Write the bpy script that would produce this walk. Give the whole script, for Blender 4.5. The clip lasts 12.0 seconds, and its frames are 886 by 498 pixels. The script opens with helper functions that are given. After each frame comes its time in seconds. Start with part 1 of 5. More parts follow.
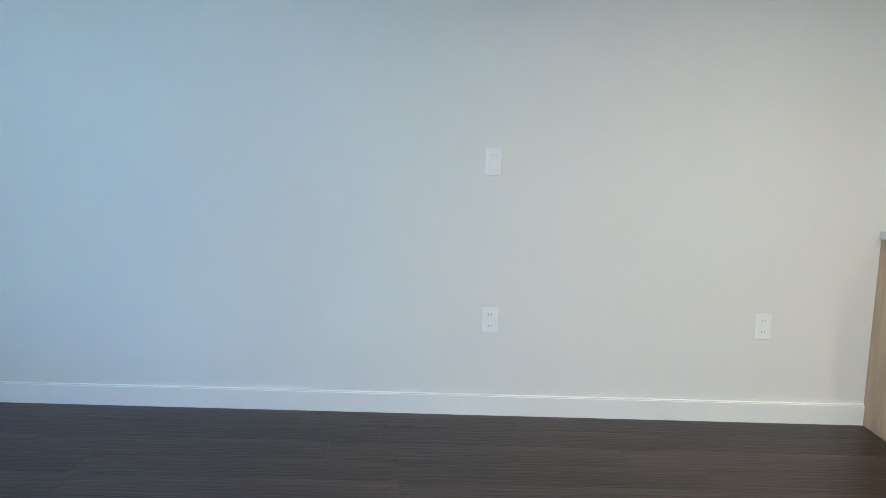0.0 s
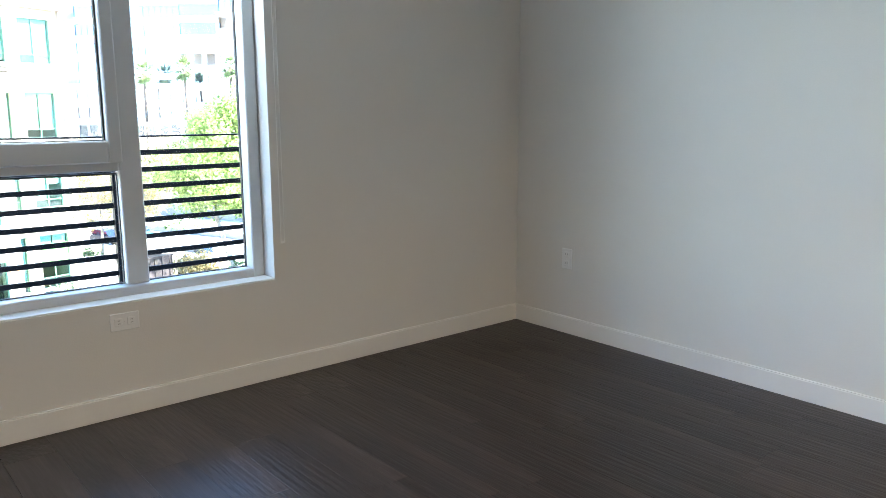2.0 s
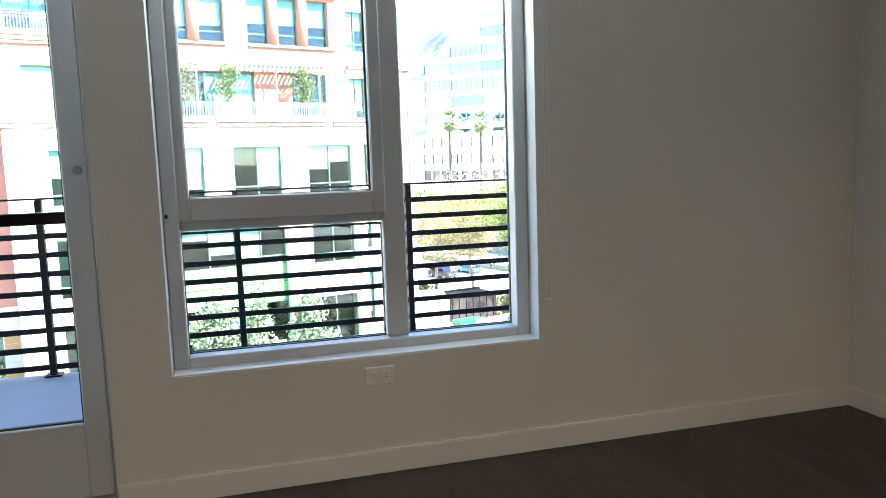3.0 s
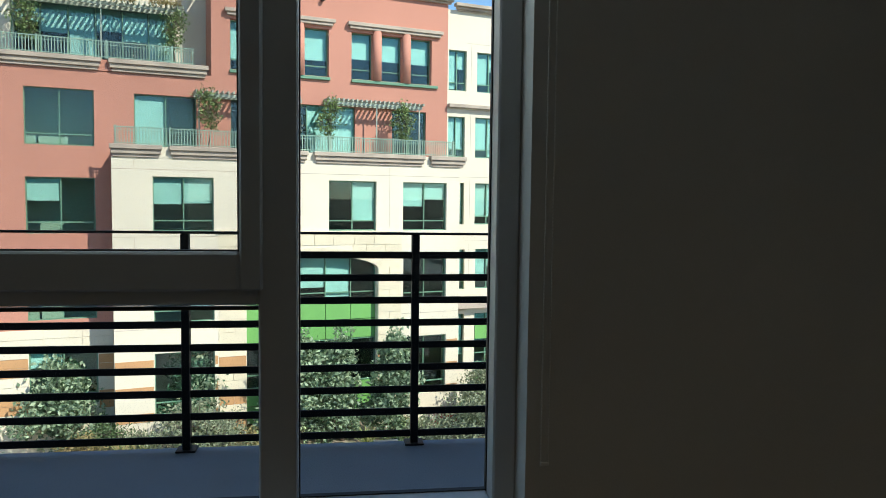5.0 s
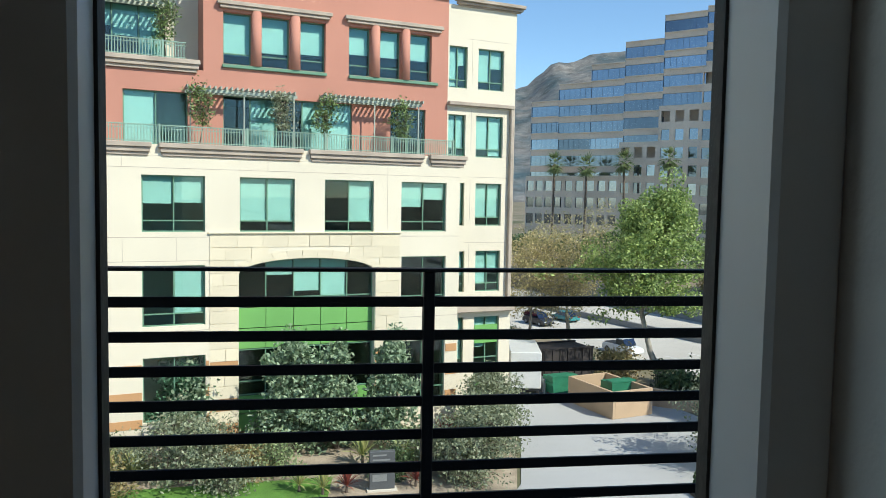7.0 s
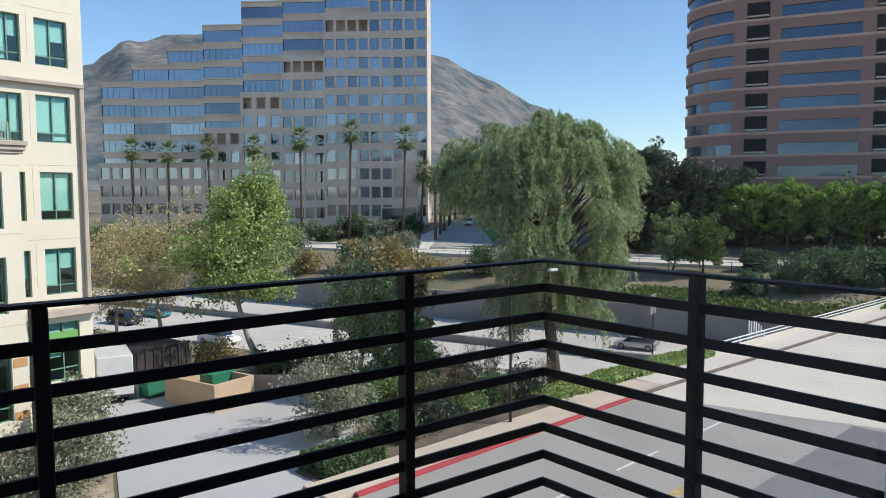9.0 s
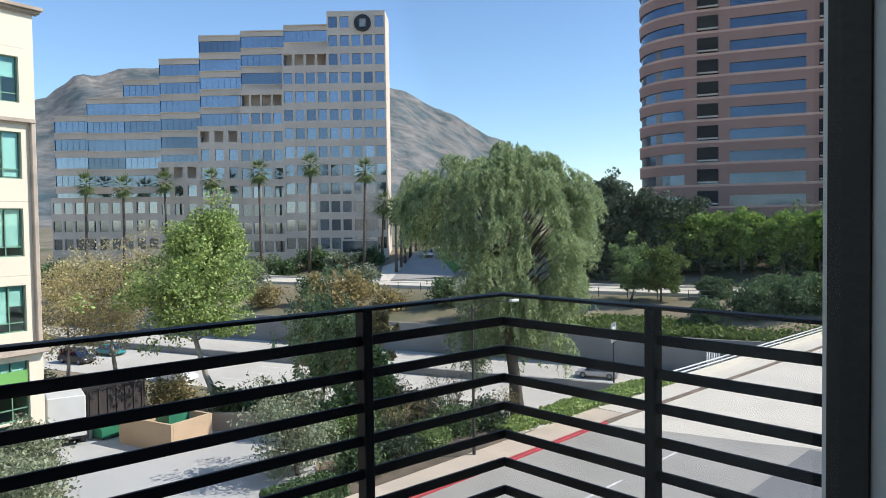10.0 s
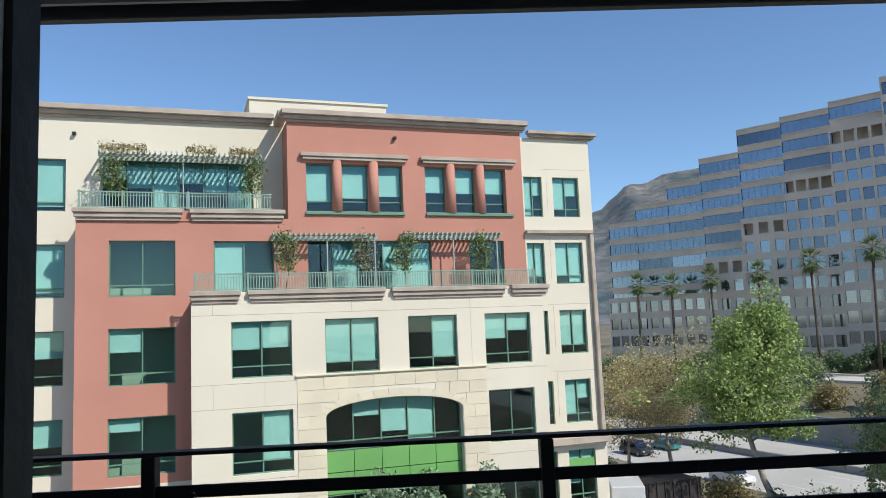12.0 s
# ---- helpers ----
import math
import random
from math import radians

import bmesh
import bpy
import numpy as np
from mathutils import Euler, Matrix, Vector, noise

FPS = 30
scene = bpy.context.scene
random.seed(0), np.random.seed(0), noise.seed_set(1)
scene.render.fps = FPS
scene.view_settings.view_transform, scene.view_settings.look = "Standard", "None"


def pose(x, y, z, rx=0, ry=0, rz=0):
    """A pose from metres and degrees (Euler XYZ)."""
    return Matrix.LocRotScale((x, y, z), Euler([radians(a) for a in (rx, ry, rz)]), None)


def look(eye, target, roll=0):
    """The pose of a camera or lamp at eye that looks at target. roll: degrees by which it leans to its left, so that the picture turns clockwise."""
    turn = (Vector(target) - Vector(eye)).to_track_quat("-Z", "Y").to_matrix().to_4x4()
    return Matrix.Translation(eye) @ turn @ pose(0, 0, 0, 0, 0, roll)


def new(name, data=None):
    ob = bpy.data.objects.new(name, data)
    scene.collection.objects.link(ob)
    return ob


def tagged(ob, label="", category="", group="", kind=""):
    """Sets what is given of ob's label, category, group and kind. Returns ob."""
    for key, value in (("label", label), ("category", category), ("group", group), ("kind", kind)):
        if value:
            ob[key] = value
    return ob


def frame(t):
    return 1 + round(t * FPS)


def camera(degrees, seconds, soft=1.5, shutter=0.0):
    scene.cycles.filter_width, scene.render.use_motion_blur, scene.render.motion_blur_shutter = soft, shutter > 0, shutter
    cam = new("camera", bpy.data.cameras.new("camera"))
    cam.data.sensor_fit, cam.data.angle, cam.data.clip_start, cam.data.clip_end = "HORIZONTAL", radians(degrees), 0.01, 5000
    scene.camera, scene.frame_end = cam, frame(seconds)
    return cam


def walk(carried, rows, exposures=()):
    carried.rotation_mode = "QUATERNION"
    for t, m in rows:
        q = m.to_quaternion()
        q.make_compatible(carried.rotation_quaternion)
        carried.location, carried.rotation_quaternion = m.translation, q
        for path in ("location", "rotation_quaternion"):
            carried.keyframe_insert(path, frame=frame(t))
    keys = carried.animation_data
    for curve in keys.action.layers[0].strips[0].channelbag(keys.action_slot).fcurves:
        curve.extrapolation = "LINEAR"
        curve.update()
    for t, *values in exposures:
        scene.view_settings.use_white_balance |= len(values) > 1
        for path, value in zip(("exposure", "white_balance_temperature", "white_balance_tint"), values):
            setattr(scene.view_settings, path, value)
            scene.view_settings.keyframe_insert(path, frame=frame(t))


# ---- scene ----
cam = camera(60.9, 12.0, soft=0.6)
PATH = [
    (0, (-3.383, -3.397, 1.269), (-1.404, -3.373, 0.981), 1.3),
    (0.5, (-3.379, -3.327, 1.327), (-1.468, -2.847, 0.988), 1.0),
    (1, (-3.395, -3.317, 1.322), (-1.633, -2.434, 0.983), 0.6),
    (1.5, (-3.361, -3.287, 1.303), (-1.8, -2.088, 0.954), 0.2),
    (2, (-3.31, -3.22, 1.275), (-2.042, -1.715, 0.918), -0.1),
    (2.5, (-3.093, -3.135, 1.297), (-2.269, -1.34, 0.981), -1.6),
    (3, (-2.903, -2.955, 1.275), (-2.364, -1.044, 1.039), -1.9),
    (5, (-2.101, -1.72, 1.287), (-1.821, 0.257, 1.16), 0.7),
    (5.5, (-2.045, -1.328, 1.301), (-1.775, 0.648, 1.158), 0.9),
    (6, (-2.017, -0.956, 1.308), (-1.776, 1.025, 1.169), 0.9),
    (6.5, (-2.012, -0.643, 1.333), (-1.799, 1.341, 1.197), 0.7),
    (8.3, (-2.08, 0.01, 1.405), (-1.158, 1.781, 1.286), 1.0),
    (8.5, (-2.084, 0.049, 1.407), (-1.048, 1.754, 1.275), 0.5),
    (9, (-2.085, 0.058, 1.409), (-0.834, 1.611, 1.252), -0.2),
    (9.5, (-2.081, 0.051, 1.414), (-0.723, 1.511, 1.259), -0.2),
    (10, (-2.075, 0.052, 1.423), (-0.742, 1.541, 1.349), -0.8),
    (10.5, (-2.072, 0.059, 1.438), (-0.887, 1.669, 1.495), -1.4),
    (11, (-2.071, 0.046, 1.449), (-1.133, 1.806, 1.609), -1.9),
    (11.5, (-2.067, 0.009, 1.45), (-1.52, 1.92, 1.664), -1.7),
    (12, (-2.061, -0.069, 1.436), (-1.984, 1.918, 1.654), -2.4),
]
EXPOSURES = [
    (0.0, 3.8, 5000, 0), (0.5, 3.97, 5420, 2), (1.0, 4.15, 5700, 4), (1.8, 4.02, 6120, 6), (2.5, 3.68, 6350, 8), (3.0, 3.25, 6600, 8), (3.2, 2.65, 6700, 8), (4.0, 1.15, 6700, 4),
    (4.8, 0.57, 6700, 1), (5.5, 0.53, 6700, 1), (6.5, 0.48, 6700, 1), (8.3, 0.22, 6650, 8), (9.0, 0.22, 6650, 9), (9.5, 0.45, 6750, 9), (10.0, 0.47, 6700, 9),
    (10.5, 0.24, 6550, 8), (12.0, 0.1, 6550, 9),
]
walk(cam, [(t, look(eye, target, roll)) for t, eye, target, roll in PATH], EXPOSURES)

# ---- world, sun, lamps ----
SUN_WAY = Vector((0.739, -0.674, 0.93)).normalized()
world = bpy.data.worlds.new("world")
scene.world = world
world.use_nodes = True
wn = world.node_tree.nodes
sky = wn.new("ShaderNodeTexSky")
sky.sky_type, sky.sun_disc = "NISHITA", False
sky.sun_elevation, sky.sun_rotation = math.asin(SUN_WAY.z), math.atan2(SUN_WAY.x, SUN_WAY.y)
sky.air_density, sky.dust_density, sky.ozone_density, sky.altitude = 1.0, 0.0, 6.0, 300
wn["Background"].inputs["Strength"].default_value = 0.15
world.node_tree.links.new(sky.outputs["Color"], wn["Background"].inputs["Color"])
sun_data = bpy.data.lights.new("sun", "SUN")
sun_data.energy, sun_data.angle, sun_data.color = 4.2, radians(0.5), (1.0, 0.965, 0.92)
sun = new("sun", sun_data)
sun.matrix_world = look(SUN_WAY * 60, (0, 0, 0))
# the sky's light in the upper part of the window and the door
for sx, sw, power in ((-2.40, 1.30, 4.4), (-3.85, 0.70, 2.8)):
    sky_data = bpy.data.lights.new("window_skylight", "AREA")
    sky_data.shape, sky_data.size, sky_data.size_y, sky_data.energy, sky_data.color = "RECTANGLE", sw, 0.34, power, (0.72, 0.87, 1.0)
    new("window_skylight", sky_data).matrix_world = look((sx, 0.215, 2.20), (sx, -1.0, 1.75))


# ---- building blocks ----
def mesh_of(bm):
    me = bpy.data.meshes.new("m")
    bm.to_mesh(me)
    bm.free()
    return me


def thing(name, at=(0, 0, 0), rz=0.0, label="", category="", group="", kind="", parent=None):
    ob = new(name)
    ob.empty_display_size = 0.2
    ob.matrix_basis = pose(*at, 0, 0, rz)
    if parent:
        ob.parent = parent
    return tagged(ob, label, category, group, kind)


def part(name, shape, material, parent=None, label="", at=None, rz=0.0, smooth=False, kind=""):
    """One mesh object, from a bmesh or a mesh, under a thing or a part."""
    me = mesh_of(shape) if isinstance(shape, bmesh.types.BMesh) else shape
    if material and not me.materials:
        me.materials.append(material)
    if smooth:
        me.polygons.foreach_set("use_smooth", [True] * len(me.polygons))
    ob = new(name, me)
    if parent:
        ob.parent = parent
    if at is not None:
        ob.matrix_basis = pose(*at, 0, 0, rz)
    if label:
        ob["label"] = label
    if kind:
        ob["kind"] = kind
    return ob


def setting(name, shape, material, label="", category="", parent=None):
    ob = part(name, shape, material, parent)
    return tagged(ob, label, category, "", "structure")


def boxes(*spans, bevel=0.0, segments=1):
    """Boxes (x0, x1, y0, y1, z0, z1) in one bmesh."""
    bm = bmesh.new()
    for x0, x1, y0, y1, z0, z1 in spans:
        vs = [bm.verts.new((x, y, z)) for z in (z0, z1) for x, y in ((x0, y0), (x1, y0), (x1, y1), (x0, y1))]
        for f in ((3, 2, 1, 0), (4, 5, 6, 7), (0, 1, 5, 4), (1, 2, 6, 5), (2, 3, 7, 6), (3, 0, 4, 7)):
            bm.faces.new([vs[i] for i in f])
    if bevel:
        bmesh.ops.bevel(bm, geom=list(bm.edges), offset=bevel, segments=segments, profile=0.6, affect="EDGES")
    return bm


def wall_shell(u0, u1, z0, z1, y0, y1, holes):
    """An upright wall along x from y0 to y1, with rectangular openings (u0, u1, z0, z1) cut through it."""
    us = sorted({u0, u1, *(min(max(v, u0), u1) for h in holes for v in h[:2])})
    zs = sorted({z0, z1, *(min(max(v, z0), z1) for h in holes for v in h[2:])})
    nu, nz = len(us) - 1, len(zs) - 1

    def solid(i, j):
        if not (0 <= i < nu and 0 <= j < nz):
            return False
        cu, cz = (us[i] + us[i + 1]) / 2, (zs[j] + zs[j + 1]) / 2
        return not any(a < cu < b and c < cz < d for a, b, c, d in holes)

    bm, seen = bmesh.new(), {}

    def v(x, y, z):
        k = (round(x, 4), y, round(z, 4))
        if k not in seen:
            seen[k] = bm.verts.new(k)
        return seen[k]

    for i in range(nu):
        for j in range(nz):
            if not solid(i, j):
                continue
            a, b, c, d = us[i], us[i + 1], zs[j], zs[j + 1]
            bm.faces.new((v(a, y0, c), v(b, y0, c), v(b, y0, d), v(a, y0, d)))
            bm.faces.new((v(a, y1, d), v(b, y1, d), v(b, y1, c), v(a, y1, c)))
            if not solid(i - 1, j):
                bm.faces.new((v(a, y0, d), v(a, y1, d), v(a, y1, c), v(a, y0, c)))
            if not solid(i + 1, j):
                bm.faces.new((v(b, y0, c), v(b, y1, c), v(b, y1, d), v(b, y0, d)))
            if not solid(i, j - 1):
                bm.faces.new((v(a, y1, c), v(b, y1, c), v(b, y0, c), v(a, y0, c)))
            if not solid(i, j + 1):
                bm.faces.new((v(a, y0, d), v(b, y0, d), v(b, y1, d), v(a, y1, d)))
    return bm


def tube(bm, path, radii, sides=6):
    """A tapered limb along a path."""
    rings = []
    for i, p in enumerate(path):
        p = Vector(p)
        way = (Vector(path[min(i + 1, len(path) - 1)]) - Vector(path[max(i - 1, 0)])).normalized()
        q = way.to_track_quat("Z", "Y")
        rings.append([bm.verts.new(p + q @ Vector((math.cos(a) * radii[i], math.sin(a) * radii[i], 0)))
                      for a in (k * math.tau / sides for k in range(sides))])
    for r, s in zip(rings, rings[1:]):
        for k in range(sides):
            bm.faces.new((r[k], r[(k + 1) % sides], s[(k + 1) % sides], s[k]))
    bm.faces.new(rings[0][::-1])
    bm.faces.new(rings[-1])
    return bm


def cylinder(x, y, z0, z1, r, sides=16, bm=None, r1=None):
    return tube(bm or bmesh.new(), [(x, y, z0), (x, y, z1)], [r, r if r1 is None else r1], sides)


def bent(outline, y0, y1):
    """A flat outline in x, z pushed from y0 to y1."""
    bm = bmesh.new()
    a = [bm.verts.new((x, y0, z)) for x, z in outline]
    b = [bm.verts.new((x, y1, z)) for x, z in outline]
    bm.faces.new(a)
    bm.faces.new(b[::-1])
    for i in range(len(a)):
        j = (i + 1) % len(a)
        bm.faces.new((a[j], a[i], b[i], b[j]))
    bmesh.ops.recalc_face_normals(bm, faces=bm.faces)
    return bm


# ---- materials ----
def material(name, colour, rough=0.6, metal=0.0, spots=0.12, size=1.0, fine=40.0, bump=0.1, tone=None, spec=0.5, vary=0.0, island=0.0,
             stretch=(1, 1, 1)):
    """A surface with stains at two scales, grain and fine relief."""
    m = bpy.data.materials.new(name)
    m.use_nodes = True
    nt = m.node_tree
    n, ln = nt.nodes, nt.links
    bsdf = n["Principled BSDF"]
    geo = n.new("ShaderNodeTexCoord")
    mp = n.new("ShaderNodeMapping")
    mp.inputs["Scale"].default_value = stretch
    ln.new(geo.outputs["Object"], mp.inputs["Vector"])
    big, small = n.new("ShaderNodeTexNoise"), n.new("ShaderNodeTexNoise")
    for tex, scale, det in ((big, size, 4), (small, fine, 3)):
        tex.inputs["Scale"].default_value, tex.inputs["Detail"].default_value = scale, det
        ln.new(mp.outputs["Vector"], tex.inputs["Vector"])
    other = tone or [c * (1 - 2.2 * spots) for c in colour]
    mix = n.new("ShaderNodeMix")
    mix.data_type = "RGBA"
    mix.inputs["A"].default_value, mix.inputs["B"].default_value = (*other, 1), (*colour, 1)
    ramp = n.new("ShaderNodeMapRange")
    ramp.inputs["From Min"].default_value, ramp.inputs["From Max"].default_value = 0.32, 0.62
    ln.new(big.outputs["Fac"], ramp.inputs["Value"])
    ln.new(ramp.outputs["Result"], mix.inputs["Factor"])
    hsv = n.new("ShaderNodeHueSaturation")
    ln.new(mix.outputs["Result"], hsv.inputs["Color"])
    val = n.new("ShaderNodeMapRange")
    val.inputs["To Min"].default_value, val.inputs["To Max"].default_value = 1 - spots, 1 + spots
    ln.new(small.outputs["Fac"], val.inputs["Value"])
    out = val.outputs["Result"]
    for amount, node, sock in ((vary, "ShaderNodeObjectInfo", "Random"), (island, "ShaderNodeNewGeometry", "Random Per Island")):
        if amount:
            src, rng, mul = n.new(node), n.new("ShaderNodeMapRange"), n.new("ShaderNodeMath")
            mul.operation = "MULTIPLY"
            rng.inputs["To Min"].default_value, rng.inputs["To Max"].default_value = 1 - amount, 1 + amount
            ln.new(src.outputs[sock], rng.inputs["Value"])
            ln.new(rng.outputs["Result"], mul.inputs[0])
            ln.new(out, mul.inputs[1])
            out = mul.outputs["Value"]
    ln.new(out, hsv.inputs["Value"])
    ln.new(hsv.outputs["Color"], bsdf.inputs["Base Color"])
    bsdf.inputs["Roughness"].default_value, bsdf.inputs["Metallic"].default_value = rough, metal
    bsdf.inputs["Specular IOR Level"].default_value = spec
    if bump:
        bp = n.new("ShaderNodeBump")
        bp.inputs["Strength"].default_value, bp.inputs["Distance"].default_value = bump, 0.02
        ln.new(small.outputs["Fac"], bp.inputs["Height"])
        ln.new(bp.outputs["Normal"], bsdf.inputs["Normal"])
    return m


def leaf_material(name, light, dark, glow=0.35):
    m = bpy.data.materials.new(name)
    m.use_nodes = True
    nt = m.node_tree
    n, ln = nt.nodes, nt.links
    n.remove(n["Principled BSDF"])
    geo, mix = n.new("ShaderNodeNewGeometry"), n.new("ShaderNodeMix")
    mix.data_type = "RGBA"
    mix.inputs["A"].default_value, mix.inputs["B"].default_value = (*dark, 1), (*light, 1)
    ln.new(geo.outputs["Random Per Island"], mix.inputs["Factor"])
    dif, tra, gls = n.new("ShaderNodeBsdfDiffuse"), n.new("ShaderNodeBsdfTranslucent"), n.new("ShaderNodeBsdfGlossy")
    gls.inputs["Roughness"].default_value = 0.6
    ln.new(mix.outputs["Result"], dif.inputs["Color"])
    ln.new(mix.outputs["Result"], tra.inputs["Color"])
    a, b = n.new("ShaderNodeMixShader"), n.new("ShaderNodeMixShader")
    a.inputs["Fac"].default_value, b.inputs["Fac"].default_value = glow, 0.025
    ln.new(dif.outputs[0], a.inputs[1])
    ln.new(tra.outputs[0], a.inputs[2])
    ln.new(a.outputs[0], b.inputs[1])
    ln.new(gls.outputs[0], b.inputs[2])
    ln.new(b.outputs[0], n["Material Output"].inputs["Surface"])
    return m


def glass_material(name, tint, gloss=1.0, rough=0.01):
    """Thin glass: it lets tinted light through and mirrors more at a slant."""
    m = bpy.data.materials.new(name)
    m.use_nodes = True
    nt = m.node_tree
    n, ln = nt.nodes, nt.links
    n.remove(n["Principled BSDF"])
    tr, gl, mx, fr, ml = (n.new("ShaderNodeBsdfTransparent"), n.new("ShaderNodeBsdfGlossy"), n.new("ShaderNodeMixShader"),
                          n.new("ShaderNodeFresnel"), n.new("ShaderNodeMath"))
    tr.inputs["Color"].default_value = (*tint, 1)
    gl.inputs["Roughness"].default_value = rough
    fr.inputs["IOR"].default_value = 1.5
    ml.operation, ml.use_clamp = "MULTIPLY", True
    ml.inputs[1].default_value = gloss
    ln.new(fr.outputs[0], ml.inputs[0])
    ln.new(ml.outputs[0], mx.inputs["Fac"])
    ln.new(tr.outputs[0], mx.inputs[1])
    ln.new(gl.outputs[0], mx.inputs[2])
    ln.new(mx.outputs[0], n["Material Output"].inputs["Surface"])
    return m


def wood_floor_material():
    m = material("dark_plank", (0.046, 0.031, 0.025), rough=0.38, spots=0.5, size=1.7, fine=11.0, bump=0.15, tone=(0.019, 0.0135, 0.012), vary=0.25,
                 stretch=(6.0, 0.35, 6.0), spec=0.3)
    return m


def screen_material():
    m = bpy.data.materials.new("insect_screen")
    m.use_nodes = True
    nt = m.node_tree
    n, ln = nt.nodes, nt.links
    n.remove(n["Principled BSDF"])
    tr, df, sh = n.new("ShaderNodeBsdfTransparent"), n.new("ShaderNodeBsdfDiffuse"), n.new("ShaderNodeMixShader")
    df.inputs["Color"].default_value = (0.3, 0.3, 0.3, 1)
    sh.inputs["Fac"].default_value = 0.13
    ln.new(tr.outputs[0], sh.inputs[1])
    ln.new(df.outputs[0], sh.inputs[2])
    ln.new(sh.outputs[0], n["Material Output"].inputs["Surface"])
    return m


M_WALL = material("white_wall_paint", (0.72, 0.705, 0.675), 0.7, spots=0.015, size=0.8, fine=160, bump=0.06)
M_CEIL = material("white_ceiling_paint", (0.8, 0.79, 0.77), 0.8, spots=0.015, fine=120, bump=0.08)
M_TRIM = material("white_trim_paint", (0.79, 0.78, 0.76), 0.38, spots=0.015, fine=60, bump=0.02)
M_VINYL = material("white_vinyl", (0.56, 0.58, 0.60), 0.35, spots=0.02, fine=30, bump=0.01)
M_PLATE = material("white_plastic", (0.84, 0.84, 0.83), 0.25, spots=0.01, fine=30, bump=0.0)
M_SLOT = material("grey_plastic_slot", (0.35, 0.35, 0.34), 0.5, spots=0.02)
M_PLANK = wood_floor_material()
M_GAP = material("floor_gap", (0.02, 0.017, 0.016), 0.8, spots=0.1, fine=50)
M_PANE = glass_material("clear_glass", (0.985, 0.99, 0.985), 0.10)
M_SCREEN = screen_material()
M_STEEL = material("black_painted_steel", (0.008, 0.008, 0.009), 0.5, spots=0.1, size=6, fine=90, bump=0.04, spec=0.2)
M_DARK = material("dark_rubber", (0.02, 0.02, 0.02), 0.6, spots=0.1, fine=60)
M_CHAIN = material("pale_bead_chain", (0.86, 0.86, 0.84), 0.3, spots=0.03)
M_OAK = material("light_oak_veneer", (0.5, 0.36, 0.22), 0.45, spots=0.15, size=2, fine=18, stretch=(8, 8, 0.6), bump=0.05)
M_STONE = material("grey_quartz", (0.55, 0.54, 0.52), 0.25, spots=0.06, size=9, fine=90, bump=0.0)
M_DECK = material("grey_deck_coating", (0.30, 0.31, 0.33), 0.75, spots=0.08, size=1.5, fine=130, bump=0.2)
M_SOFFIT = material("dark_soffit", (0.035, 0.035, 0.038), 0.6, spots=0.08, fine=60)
M_OWN = material("grey_stucco", (0.45, 0.44, 0.42), 0.9, spots=0.06, size=0.4, fine=90, bump=0.2)
M_CREAM = material("cream_stucco", (0.72, 0.645, 0.51), 0.9, spots=0.035, size=0.25, fine=18, bump=0.12)
M_PINK = material("terracotta_stucco", (0.52, 0.235, 0.17), 0.9, spots=0.05, size=0.22, fine=16, bump=0.12)
M_ORANGE = material("ochre_stucco", (0.55, 0.30, 0.14), 0.9, spots=0.06, size=0.3, fine=16)
M_MOULD = material("weathered_cast_stone", (0.47, 0.385, 0.31), 0.85, spots=0.12, size=0.9, fine=14, bump=0.15)
M_GREENFRAME = material("green_window_frame", (0.13, 0.26, 0.17), 0.45, spots=0.05, fine=20)
M_GREENPANEL = material("bright_green_panel", (0.17, 0.40, 0.11), 0.45, spots=0.05, size=0.4, fine=12)
M_RAILGREEN = material("pale_green_metal", (0.25, 0.37, 0.29), 0.5, spots=0.08, fine=20)
M_BGLASS = glass_material("tinted_office_glass", (0.60, 0.815, 0.79), 1.5)
M_BLIND = material("white_roller_blind", (0.82, 0.84, 0.82), 0.8, spots=0.03, size=0.8, fine=9)
# dark grey stands in for the low light inside the offices
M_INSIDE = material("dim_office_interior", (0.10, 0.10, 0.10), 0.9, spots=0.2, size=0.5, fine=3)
M_ROOF = material("flat_roof_gravel", (0.42, 0.40, 0.37), 0.95, spots=0.1)
M_PERG = material("grey_green_timber", (0.38, 0.43, 0.36), 0.7, spots=0.1, fine=12)
M_TAN = material("tan_granite_cladding", (0.70, 0.57, 0.46), 0.7, spots=0.06, size=0.15, fine=3)
M_BLUEGLASS = material("blue_mirror_glass", (0.27, 0.31, 0.37), 0.06, spots=0.10, size=0.1, fine=0.5, bump=0.0, metal=0.9, vary=0.35)
M_ROSE = material("rose_granite_cladding", (0.37, 0.21, 0.17), 0.6, spots=0.06, size=0.15, fine=3)
M_ROSEPALE = material("pale_rose_granite", (0.66, 0.42, 0.33), 0.65, spots=0.06, size=0.15, fine=3)
M_SLATEGLASS = material("dark_blue_band_glass", (0.10, 0.135, 0.19), 0.08, spots=0.15, size=0.08, fine=0.5, bump=0.0, vary=0.15, metal=0.85)
# near black, to put the shade of balcony recesses into the colour
M_BLACK = material("recess_shade_black", (0.015, 0.014, 0.014), 0.8, spots=0.1, fine=2)
M_EMBLEM = material("dark_emblem_metal", (0.02, 0.022, 0.024), 0.4, spots=0.1, fine=2)
M_GROUND = material("dry_ground", (0.25, 0.195, 0.13), 0.95, spots=0.2, size=0.08, fine=1.5, tone=(0.10, 0.105, 0.05))
M_ASPHALT = material("worn_asphalt", (0.34, 0.32, 0.285), 0.9, spots=0.07, size=0.15, fine=12, bump=0.1)
M_ASPHALT2 = material("darker_street_grey", (0.19, 0.19, 0.19), 0.9, spots=0.08, size=0.2, fine=12, bump=0.1)
